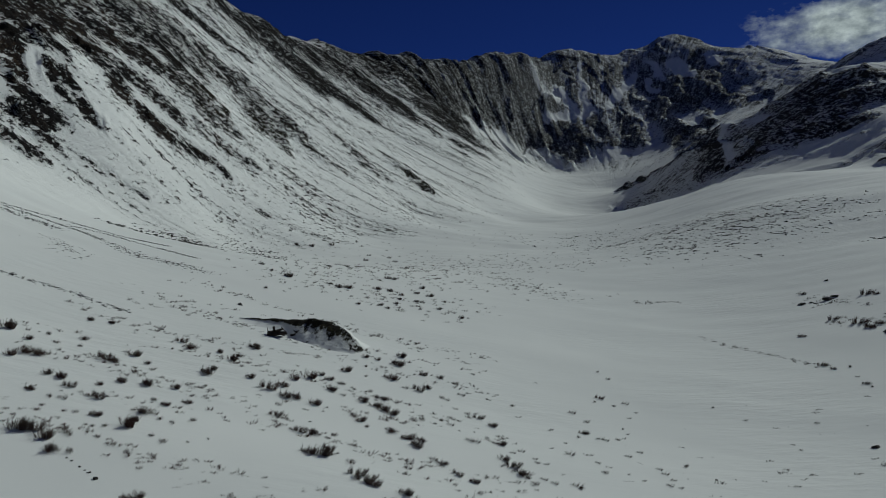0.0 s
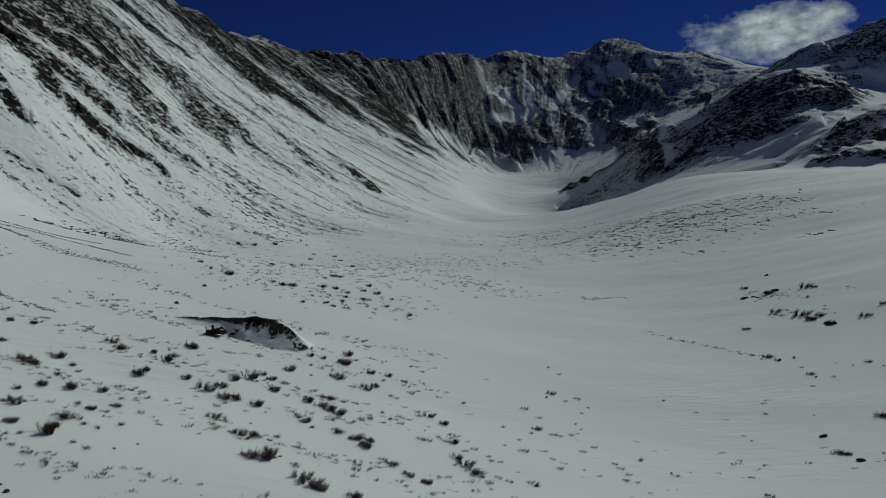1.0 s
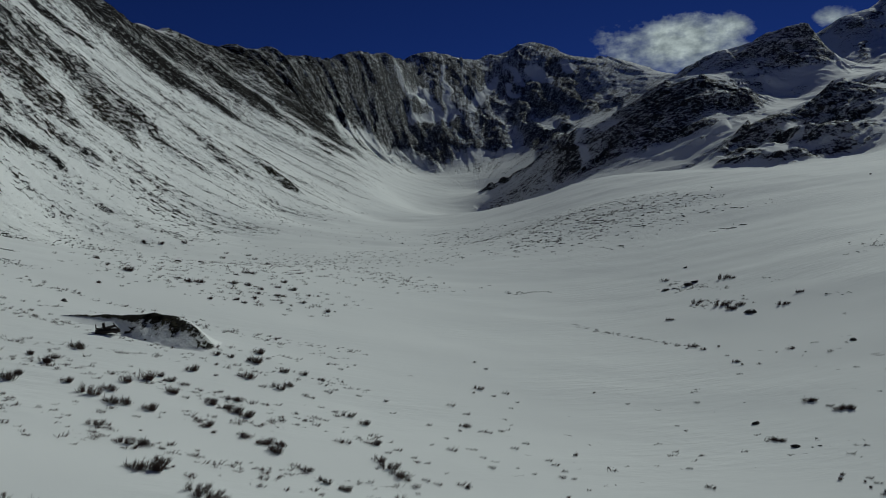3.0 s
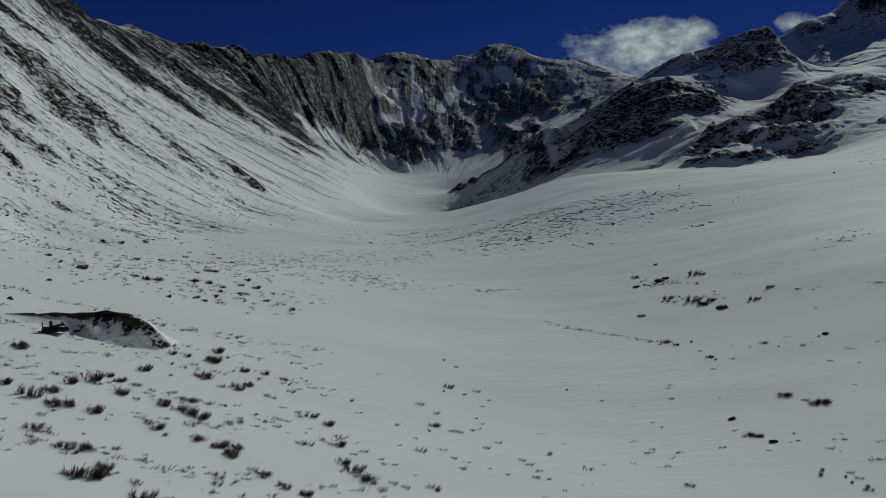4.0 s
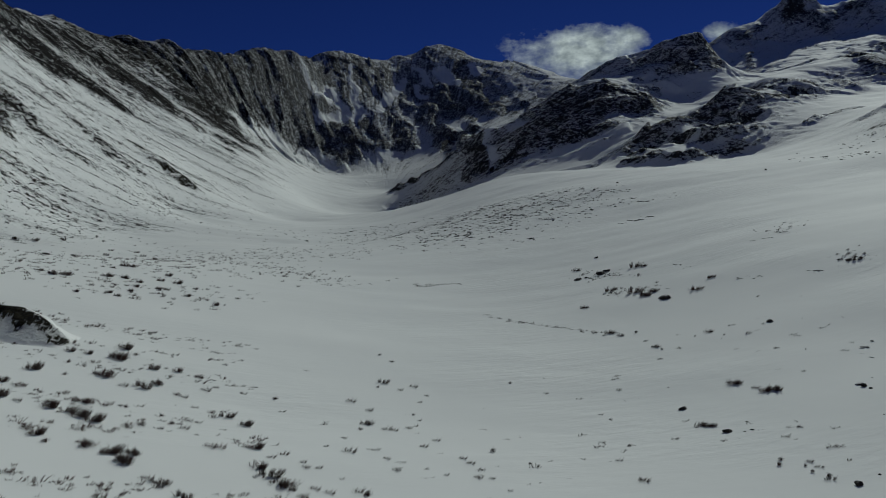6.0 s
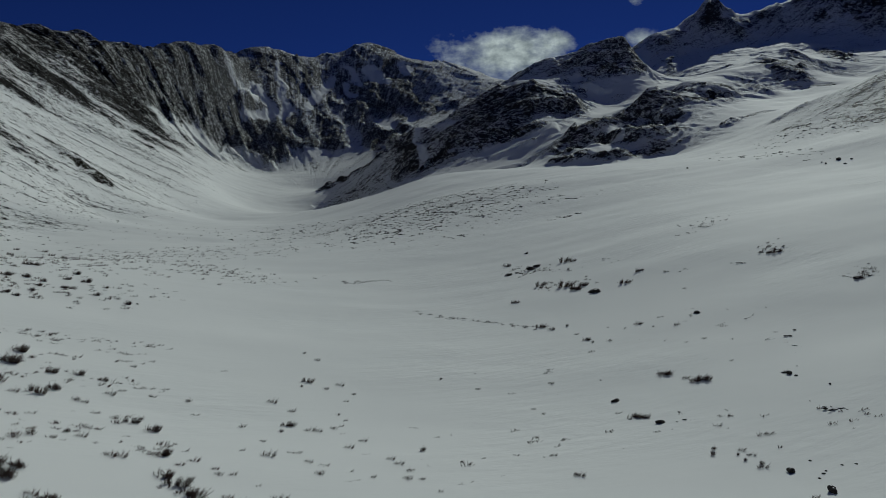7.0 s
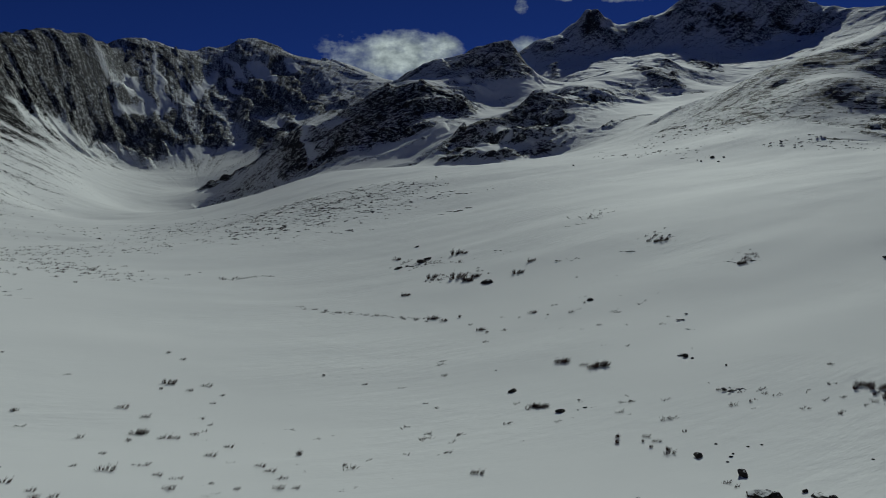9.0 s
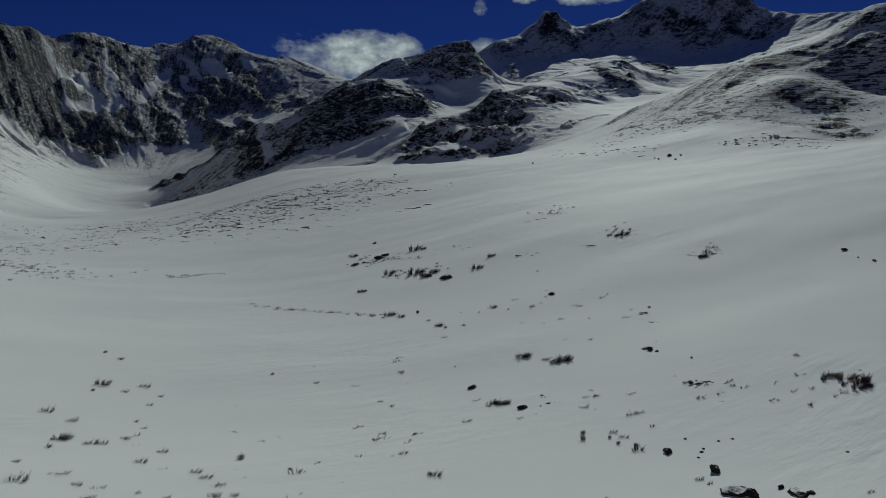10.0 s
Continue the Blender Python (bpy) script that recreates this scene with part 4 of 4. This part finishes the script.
EAST_BUSHES_B = [(43.2, 67.3, 1.0), (43.7, 66.9, 1.1), (42.9, 79.6, 0.6), (35.7, 81.9, 0.5), (37.2, 73.7, 0.4), (31.3, 58.0, 0.7), (32.0, 62.3, 0.5),
    (62.9, 51.9, 0.9), (62.5, 50.3, 0.7), (62.3, 49.4, 1.0), (63.1, 49.0, 0.6), (42.7, 57.2, 0.7), (44.1, 56.3, 0.5), (43.7, 55.2, 0.5), (43.5, 53.8, 0.8),
    (42.3, 48.7, 0.5), (42.2, 48.0, 0.4), (46.5, 41.9, 0.4), (99.6, 101.4, 1.5), (93.7, 83.4, 1.2), (98.4, 102.1, 1.3)]
WEST_ROCKS = [(-31.8, 109.5, 1.4), (-45.8, 249.6, 1.9), (-27.7, 170.8, 1.2), (-23.8, 175.4, 1.0), (-51.5, 330.5, 2.3), (10.4, 444.8, 2.8), (26.1, 458.3, 1.8),
    (8.6, 141.0, 0.9), (11.7, 178.4, 1.0), (-25.1, 46.7, 0.3), (-24.2, 46.0, 0.3), (-23.3, 45.4, 0.3), (-22.5, 44.7, 0.4), (-35.1, 87.2, 0.6),
    (-37.5, 89.5, 0.4), (-25.6, 47.0, 0.3), (-23.7, 45.7, 0.3)]
EAST_ROCKS_A = [(73.4, 142.4, 2.8), (72.3, 112.3, 3.5), (71.7, 89.5, 1.2), (44.9, 71.7, 1.0), (44.1, 64.7, 0.9), (45.4, 64.2, 0.4), (47.2, 66.0, 0.5),
    (46.2, 64.2, 0.4), (86.1, 157.7, 1.2), (64.5, 89.6, 0.4), (47.6, 77.7, 0.4), (75.8, 141.5, 2.5), (77.9, 141.8, 2.1), (79.9, 142.9, 1.8),
    (75.1, 142.5, 1.4), (61.6, 67.3, 0.8), (61.4, 66.7, 0.7), (61.4, 65.9, 0.5), (61.4, 62.4, 0.3), (44.6, 52.4, 0.7), (46.1, 51.1, 0.3), (45.2, 50.7, 0.3)]
EAST_ROCKS_B = [(44.0, 48.9, 0.9), (49.2, 51.0, 0.3), (51.6, 45.3, 0.4), (42.0, 46.4, 1.5), (42.4, 45.7, 0.9), (44.3, 44.4, 1.7), (44.4, 45.3, 0.6),
    (44.6, 43.8, 0.6), (36.7, 50.3, 0.3), (100.1, 64.2, 0.8), (101.1, 66.5, 0.4), (103.8, 69.3, 1.0), (57.0, 60.9, 0.3), (57.1, 59.0, 0.3),
    (212.8, 176.0, 1.9), (207.4, 176.4, 1.3), (213.3, 171.9, 1.3), (194.3, 223.6, 1.3), (206.0, 168.7, 1.5), (46.6, 51.3, 0.3), (47.2, 53.0, 0.3),
    (48.3, 51.4, 0.3)]
EAST_BUSHES_C = [(43.4, 57.8, 0.7), (44.8, 56.8, 0.6), (44.6, 55.8, 0.6), (44.2, 54.2, 0.7), (63.6, 52.0, 1.1), (63.7, 50.8, 1.3), (63.3, 49.6, 1.5), (63.2, 48.8, 0.8)]

planter = random.Random(7)
bush_places = (WEST_BUSHES_A + WEST_BUSHES_B + ROW_BUSHES_A + ROW_BUSHES_B + ROW_BUSHES_C + MIDDLE_BUSHES_A + MIDDLE_BUSHES_B + VALLEY_BUSHES_A + VALLEY_BUSHES_B
               + EAST_BUSHES_A + EAST_BUSHES_B + EAST_BUSHES_C)
rock_places = WEST_ROCKS + EAST_ROCKS_A + EAST_ROCKS_B
for (bx, by, bw), bz in zip(bush_places, ground_heights([p[0] for p in bush_places], [p[1] for p in bush_places])):
    plant_bush(bx, by, float(bz), bw, planter)
for (rx, ry, rw), rz in zip(rock_places, ground_heights([p[0] for p in rock_places], [p[1] for p in rock_places])):
    place_rock(rx, ry, float(rz), rw, planter)


# ---- the bank of turf above the wrecked timbers ----
def build_bank():
    ax, ay, bx, by = -31.5, 100.5, -10.8, 95.2
    length = math.hypot(bx - ax, by - ay)
    ux, uy = (bx - ax) / length, (by - ay) / length
    nx, ny = uy, -ux  # towards the open side of the valley
    nu, nv = 150, 60
    U, V = np.meshgrid(np.linspace(-0.04, 1.04, nu), np.linspace(-8.0, 6.0, nv), indexing="ij")
    wob = fractal(U * 6, V / 3, 71, 4) * 0.9
    crest = np.interp(U, [-0.04, 0.0, 0.2, 0.45, 0.65, 0.78, 0.9, 1.0, 1.04], [-0.6, -0.2, 0.5, 1.5, 2.5, 2.7, 2.2, 0.6, -0.4])
    face = np.interp(U, [0, 0.5, 0.7, 1.0], [2.6, 3.6, 3.6, 3.4])
    v = V + wob + 1.2 * np.sin(U * 5)
    front = 1 - smooth(v, 0, 1) * 0 - np.clip(v / face, 0, 1) ** 0.9
    back = 1 - smooth(-v, 0.3, 4.5)
    h = crest * np.where(v > 0, front, back)
    x = ax + ux * length * U + nx * V
    y = ay + uy * length * U + ny * V
    ground_h = ground_fields(x.ravel(), y.ravel())[0].reshape(x.shape)
    z = ground_h + h + fractal(x / 1.3, y / 1.3, 73, 4) * 0.16 * smooth(h, 0.1, 0.8) - 0.12
    lip = np.exp(-((v - 0.1) / np.interp(U, [0, 0.45, 0.62, 1], [0.45, 0.6, 2.0, 2.2])) ** 2)
    bare = lip * smooth(h, 0.05, 0.5) * np.interp(U, [0, 0.08, 0.5, 0.62, 1.0], [0.2, 0.8, 0.82, 0.58, 0.52])
    bare = np.where(v < -0.5, bare * 0.2, bare)
    quads = [(i * nv + j, (i + 1) * nv + j, (i + 1) * nv + j + 1, i * nv + j + 1) for i in range(nu - 1) for j in range(nv - 1)]
    me = mesh_of("turf_bank", np.stack([x, y, z], -1).reshape(-1, 3), [q[::-1] for q in quads], SNOW_ROCK, True)
    for name, val in (("rock", bare + 0.02), ("turf", bare * 0 + 0.8), ("rime_haze", bare * 0), ("beds", bare * 0), ("tan", bare * 0 + 1)):
        me.attributes.new(name, "FLOAT", "POINT").data.foreach_set("value", val.astype(np.float32).ravel())
    me.attributes.new("fall", "FLOAT_VECTOR", "POINT").data.foreach_set("vector", np.stack([U * 30, V * 0.8, V * 0], -1).astype(np.float32).ravel())
    return tagged(new("turf_bank", me), "low curved bank of dark turf half covered with snow", "bank")


bank = build_bank()


# ---- wrecked timbers below the bank ----
def timber_material():
    m, n, l, bsdf = node_material("weathered_timber")
    coord = n.new("ShaderNodeTexCoord")
    mp = n.new("ShaderNodeMapping")
    mp.inputs["Scale"].default_value = (1.5, 14, 14)
    tex = n.new("ShaderNodeTexNoise")
    tex.inputs["Scale"].default_value, tex.inputs["Detail"].default_value = 2.0, 6
    col = n.new("ShaderNodeMix")
    col.data_type = "RGBA"
    col.inputs[6].default_value, col.inputs[7].default_value = (0.012, 0.010, 0.009, 1), (0.055, 0.045, 0.038, 1)
    l.new(coord.outputs["Object"], mp.inputs[0])
    l.new(mp.outputs[0], tex.inputs["Vector"])
    l.new(tex.outputs[0], col.inputs[0])
    l.new(col.outputs[2], bsdf.inputs["Base Color"])
    bsdf.inputs["Roughness"].default_value = 0.85
    return m


TIMBER = timber_material()


def part(name, bm, material, parent, label=""):
    me = bpy.data.meshes.new(name)
    bm.to_mesh(me)
    bm.free()
    me.materials.append(material)
    ob = new(name, me)
    ob.parent = parent
    return tagged(ob, label)


def beam(length, wide, thick, m, rng):
    bm = bmesh.new()
    bmesh.ops.create_cube(bm, size=1.0)
    bmesh.ops.subdivide_edges(bm, edges=[e for e in bm.edges if abs(e.verts[0].co.x - e.verts[1].co.x) > 0.5], cuts=4)
    for v in bm.verts:
        k = 1 + rng.uniform(-0.12, 0.12)
        v.co = Vector((v.co.x * length + (rng.uniform(-0.1, 0.1) if abs(v.co.x) > 0.49 else 0), v.co.y * wide * k, v.co.z * thick * k))
    bmesh.ops.bevel(bm, geom=list(bm.edges), offset=0.012, segments=1, affect="EDGES")
    bm.transform(m)
    return bm


def timber_wreck(x, y, name, beams, label):
    base = new(name)
    base.location = (x, y, float(ground_heights([x], [y])[0]) + 0.1)
    base.scale = (0.72, 0.72, 0.72)
    rng = random.Random(int(abs(x) * 10))
    for px, py, pz, rx, ry, rz, length, wide, thick, kind in beams:
        part(kind, beam(length, wide, thick, pose(px, py, pz, rx, ry, rz), rng), TIMBER, base)
    return tagged(base, label, "timber wreck", "old mine timbers")


timber_wreck(-22.4, 93.6, "timber_crib", [(0.2, 0, 0.35, 4, -6, 8, 3.6, 0.5, 0.5, "sill_log"), (0.1, 0.9, 0.45, 0, 4, 4, 3.4, 0.45, 0.5, "sill_log"), (-0.2, 0.4, 0.8, 12, -14, 14, 2.9, 0.8, 0.14, "plank"),
    (0.6, 0.3, 0.75, -10, 10, -6, 2.6, 0.7, 0.14, "plank"), (-0.35, 0.2, 1.15, 0, 78, 10, 1.1, 0.42, 0.4, "post"), (1.5, 0.4, 0.95, 0, 52, 20, 1.7, 0.14, 0.14, "rafter"),
    (-1.5, 0.2, 0.8, 0, 84, 0, 1.3, 0.14, 0.14, "stake"), (0.9, -0.4, 0.45, 20, 8, -24, 2.2, 0.5, 0.12, "plank")], "collapsed dark timber crib lying in the snow below a bank")
timber_wreck(-19.9, 94.6, "timber_heap", [(0, 0, 0.3, 5, 6, -8, 2.2, 0.4, 0.35, "sill_log"), (0.2, 0.3, 0.75, 0, 38, 25, 1.9, 0.16, 0.16, "rafter"), (-0.3, 0.2, 0.6, 0, -40, -15, 1.5, 0.2, 0.14, "rafter"),
    (0.1, 0.1, 1.1, 0, -16, 10, 0.9, 0.5, 0.1, "plank"), (1.0, -0.2, 0.3, 0, 22, -20, 1.5, 0.14, 0.14, "stake")], "heap of broken weathered timbers sticking out of snow")
timber_wreck(-17.6, 93.4, "timber_stub", [(0, 0, 0.25, 0, -14, 12, 1.7, 0.4, 0.12, "plank"), (-0.5, -0.4, 0.12, 6, 4, 40, 0.8, 0.25, 0.2, "plank")], "loose dark planks half buried in the snow")


# ---- uncountable small growth and stones ----
ICO_V = [(0, 0, -1), (0.72, -0.53, -0.45), (-0.28, -0.85, -0.45), (-0.89, 0, -0.45), (-0.28, 0.85, -0.45), (0.72, 0.53, -0.45), (0.28, -0.85, 0.45), (-0.72, -0.53, 0.45),
         (-0.72, 0.53, 0.45), (0.28, 0.85, 0.45), (0.89, 0, 0.45), (0, 0, 1)]
ICO_F = [(0, 1, 2), (1, 0, 5), (0, 2, 3), (0, 3, 4), (0, 4, 5), (1, 5, 10), (2, 1, 6), (3, 2, 7), (4, 3, 8), (5, 4, 9), (1, 10, 6), (2, 6, 7), (3, 7, 8), (4, 8, 9), (5, 9, 10),
         (6, 10, 11), (7, 6, 11), (8, 7, 11), (9, 8, 11), (10, 9, 11)]


def along(line, count, spread, rng):
    """Places strewn along a line of points."""
    out = []
    legs = list(zip(line, line[1:]))
    lens = [math.dist(a, b) for a, b in legs]
    for _ in range(count):
        (a, b), = rng.choices(legs, lens)
        t = rng.random()
        out.append((a[0] + (b[0] - a[0]) * t + rng.gauss(0, spread), a[1] + (b[1] - a[1]) * t + rng.gauss(0, spread)))
    return out


def strewn_stones(name, places, sizes, label, rng, flat=0.5, stretch=1.0, turn=0.0, cluster=1):
    zs = ground_heights([p[0] for p in places], [p[1] for p in places])
    verts, faces = [], []
    for (x, y), z in zip(places, zs):
        group = rng.uniform(*sizes)
        for _ in range(cluster if cluster == 1 else rng.randint(2, cluster)):
            size = group * rng.choice((0.25, 0.35, 0.5, 0.7, 1.0)) * 0.5 if cluster > 1 else group * rng.choice((0.6, 0.8, 1.0, 1.0, 1.5)) * 0.5
            a = turn + rng.gauss(0, 0.35)
            ca, sa = math.cos(a), math.sin(a)
            ox, oy = (rng.gauss(0, 0.9) * group, rng.gauss(0, 0.35) * group) if cluster > 1 else (0, 0)
            cx, cy = x + ox * ca - oy * sa, y + ox * sa + oy * ca
            k = len(verts)
            for vx, vy, vz in ICO_V:
                j = size * rng.uniform(0.55, 1.3)
                px, py = vx * j * stretch, vy * j * 0.8
                verts.append((cx + px * ca - py * sa, cy + px * sa + py * ca, z + vz * j * flat + 0.06 * size))
            faces += [(i + k, m + k, o + k) for i, m, o in ICO_F]
    return tagged(new(name, mesh_of(name, verts, faces, STONE)), label, "stones", kind="stuff")


def strewn_tufts(name, places, sizes, label, rng, stems=16):
    zs = ground_heights([p[0] for p in places], [p[1] for p in places])
    verts, faces = [], []
    for (x, y), z in zip(places, zs):
        w = rng.uniform(*sizes)
        bush_shape(rng, verts, faces, Vector((x, y, z)), w, w * rng.uniform(0.4, 0.6), max(5, int(stems * min(1.8, w / 0.45))), 0.008 + 0.008 * w)
    return tagged(new(name, mesh_of(name, verts, faces, STEMS)), label, "scrub", kind="stuff")


strewer = random.Random(23)
# lines of rubble on the western slope
rubble = []
for line, count, spread in (([(-88.8, 142.0), (-81.5, 146.9), (-69.9, 149.5), (-59.5, 153.4)], 300, 0.35), ([(-87.3, 139.4), (-81.6, 141.1), (-71.1, 140.0), (-66.0, 136.4)], 280, 0.4),
                            ([(-75.3, 144.0), (-68.2, 145.8), (-57.1, 144.1), (-49.2, 141.2)], 240, 0.35), ([(-85.4, 136.5), (-78.9, 136.3), (-73.1, 135.5)], 160, 0.5),
                            ([(-64.5, 135.4), (-56.8, 130.1), (-49.8, 130.8), (-42.8, 128.6)], 260, 0.7), ([(-61.1, 96.9), (-56.1, 96.3), (-51.2, 95.7), (-41.2, 92.2)], 160, 0.3),
                            ([(-70.2, 126.3), (-60.9, 117.7)], 70, 1.2)):
    rubble += along(line, int(count * 1.5), spread * 1.5, strewer)
strewn_stones("rubble_lines", rubble, (0.08, 0.30), "thin lines of dark rubble across a snowy slope", strewer, 0.6, 1.5, 0.1)
scree = []
for line, count, spread in (([(-84.9, 176.1), (-81.3, 187.1), (-75.6, 184.1)], 90, 2.2), ([(-83.6, 212.1), (-75.5, 217.8), (-66.5, 210.8)], 420, 5.0), ([(-72.3, 255.5), (-54.2, 222.5)], 260, 6.0),
                            ([(-70.0, 330.0), (-45.0, 300.0)], 200, 10.0), ([(-40.0, 420.0), (-20.0, 380.0)], 160, 14.0)):
    scree += along(line, count, spread, strewer)
strewn_stones("scree", scree, (0.25, 0.9), "scattered dark scree stones on the snow fan", strewer, 0.6, 1.3, 0.8, 4)
# moraine stones and low heath, drawn out by the wind
heath = []
for line, count, spread in (([(52, 338), (78, 372), (100, 363)], 110, 9.0), ([(81, 337), (76, 277)], 45, 7.0), ([(82, 255), (97, 238), (102, 232)], 95, 8.0), ([(103, 290), (113, 255), (127, 242)], 130, 9.0),
                            ([(119, 280), (132, 265), (146, 252)], 90, 8.0), ([(89, 203), (92, 198)], 14, 2.0), ([(62, 243), (80, 227), (95, 216)], 90, 8.0), ([(93, 263), (116, 234)], 90, 9.0)):
    heath += along(line, int(count * 0.8), spread * 1.25, strewer)
strewn_stones("moraine_stones", heath, (0.2, 0.75), "many low dark stones on a windswept snow moraine", strewer, 0.8, 1.1, -0.35, 11)
tails = []
for line, count, spread in (([(109, 136), (122, 134)], 14, 1.2), ([(105, 129), (111, 126)], 10, 0.8), ([(97, 103), (103, 101)], 14, 0.9), ([(88, 132), (87, 126)], 8, 0.5), ([(92, 103), (93, 102)], 6, 0.4), ([(93, 85), (96, 82)], 12, 0.5), ([(77, 113), (78, 112)], 6, 0.3), ([(85, 110), (86, 108)], 7, 0.4), ([(76, 79), (62, 66)], 6, 0.5), ([(56, 60), (58, 57)], 10, 0.15), ([(113, 192), (125, 193)], 10, 1.5), ([(116, 224), (132, 223)], 10, 2), ([(106, 226), (118, 219)], 10, 2), ([(132, 223), (144, 214)], 8, 2), ([(136, 251), (151, 245)], 10, 2.5), ([(120, 255), (133, 254)], 10, 2.5)):
    tails += along(line, count, spread, strewer)
strewn_stones("drift_stones", [p for p in tails if p[1] > 170], (0.3, 0.95), "dark flat stones with drifted snow on a windswept rise", strewer, 0.5, 1.5, -0.45, 8)
strewn_stones("drift_pebbles", [p for p in tails if p[1] <= 170], (0.12, 0.42), "small dark stones half drifted over by snow", strewer, 0.5, 1.5, -0.45, 4)
ledge = []
for line, count, spread in (([(231, 236), (214, 183)], 60, 6.0), ([(232, 166), (239, 152), (230, 138)], 90, 5.0), ([(277, 250), (255, 235)], 60, 8.0), ([(290, 190), (270, 220)], 120, 10.0), ([(300, 160), (270, 150)], 90, 8.0)):
    ledge += along(line, count, spread, strewer)
strewn_stones("ledge_stones", ledge, (0.25, 0.9), "dark stones strewn over a wind-scoured snow slope", strewer, 0.5, 1.6, -0.5, 5)
low = []
for line, count, spread in (([(-43, 190), (-20, 300)], 60, 14.0), ([(-37, 151), (-20, 138), (-9, 131), (2, 144)], 150, 6.0), ([(-30, 165), (0, 170), (12, 180)], 120, 8.0), ([(-20, 210), (0, 216), (26, 242)], 110, 10.0),
                            ([(34, 216), (47, 227)], 30, 6.0), ([(16, 190), (22, 174), (29, 166), (34, 167)], 60, 4.0), ([(45, 160), (53, 159)], 16, 1.0),                             ([(71, 127), (74, 118)], 30, 1.5), ([(80, 133), (76, 145)], 30, 2.0), ([(111, 129), (116, 132)], 12, 1.2), ([(99, 103), (103, 106)], 12, 1.0), ([(94, 83), (99, 85)], 12, 0.8), ([(62, 243), (95, 230), (125, 245)], 120, 14.0), ([(70, 300), (110, 285)], 90, 16.0), ([(-35, 175), (-5, 195), (20, 215)], 130, 11.0), ([(-15, 240), (30, 275)], 90, 14.0), ([(15, 330), (60, 400)], 60, 18.0), ([(60, 345), (100, 365)], 50, 10.0)):
    low += along(line, int(count * 1.6), spread * 1.1, strewer)
strewn_tufts("valley_scrub", low, (0.4, 1.3), "low dark scrub scattered over the snowy valley floor", strewer, 10)
rows = []
for k in range(17):
    x0, y0 = -50 + 2.0 * (k % 3), 52 + 4.2 * k
    n_row = 96 - k
    for _ in range(n_row):
        t = strewer.random() ** 0.8
        px, py = x0 + 62 * t, y0 - 16 * t + 5 * math.sin(k * 1.7 + t * 4)
        if py > 42 and (px < 6 or strewer.random() < 0.06):
            rows.append((px + strewer.gauss(0, 0.8), py + strewer.gauss(0, 0.7)))
for line, count, spread in (([(47.3, 128.3), (49.1, 119.7), (52.9, 111.4), (55.0, 101.8)], 60, 0.4), ([(12, 58), (22, 64), (18, 80)], 34, 5.0), ([(30, 60), (37, 74), (43, 82)], 20, 4.0), ([(43, 67), (50, 60), (62, 52)], 40, 2.5), ([(60, 80), (75, 95)], 30, 6.0)):
    rows += along(line, count, spread, strewer)
strewn_tufts("twig_scrub", rows, (0.3, 1.0), "sparse thin brown twigs in rows through the snow", strewer, 12)
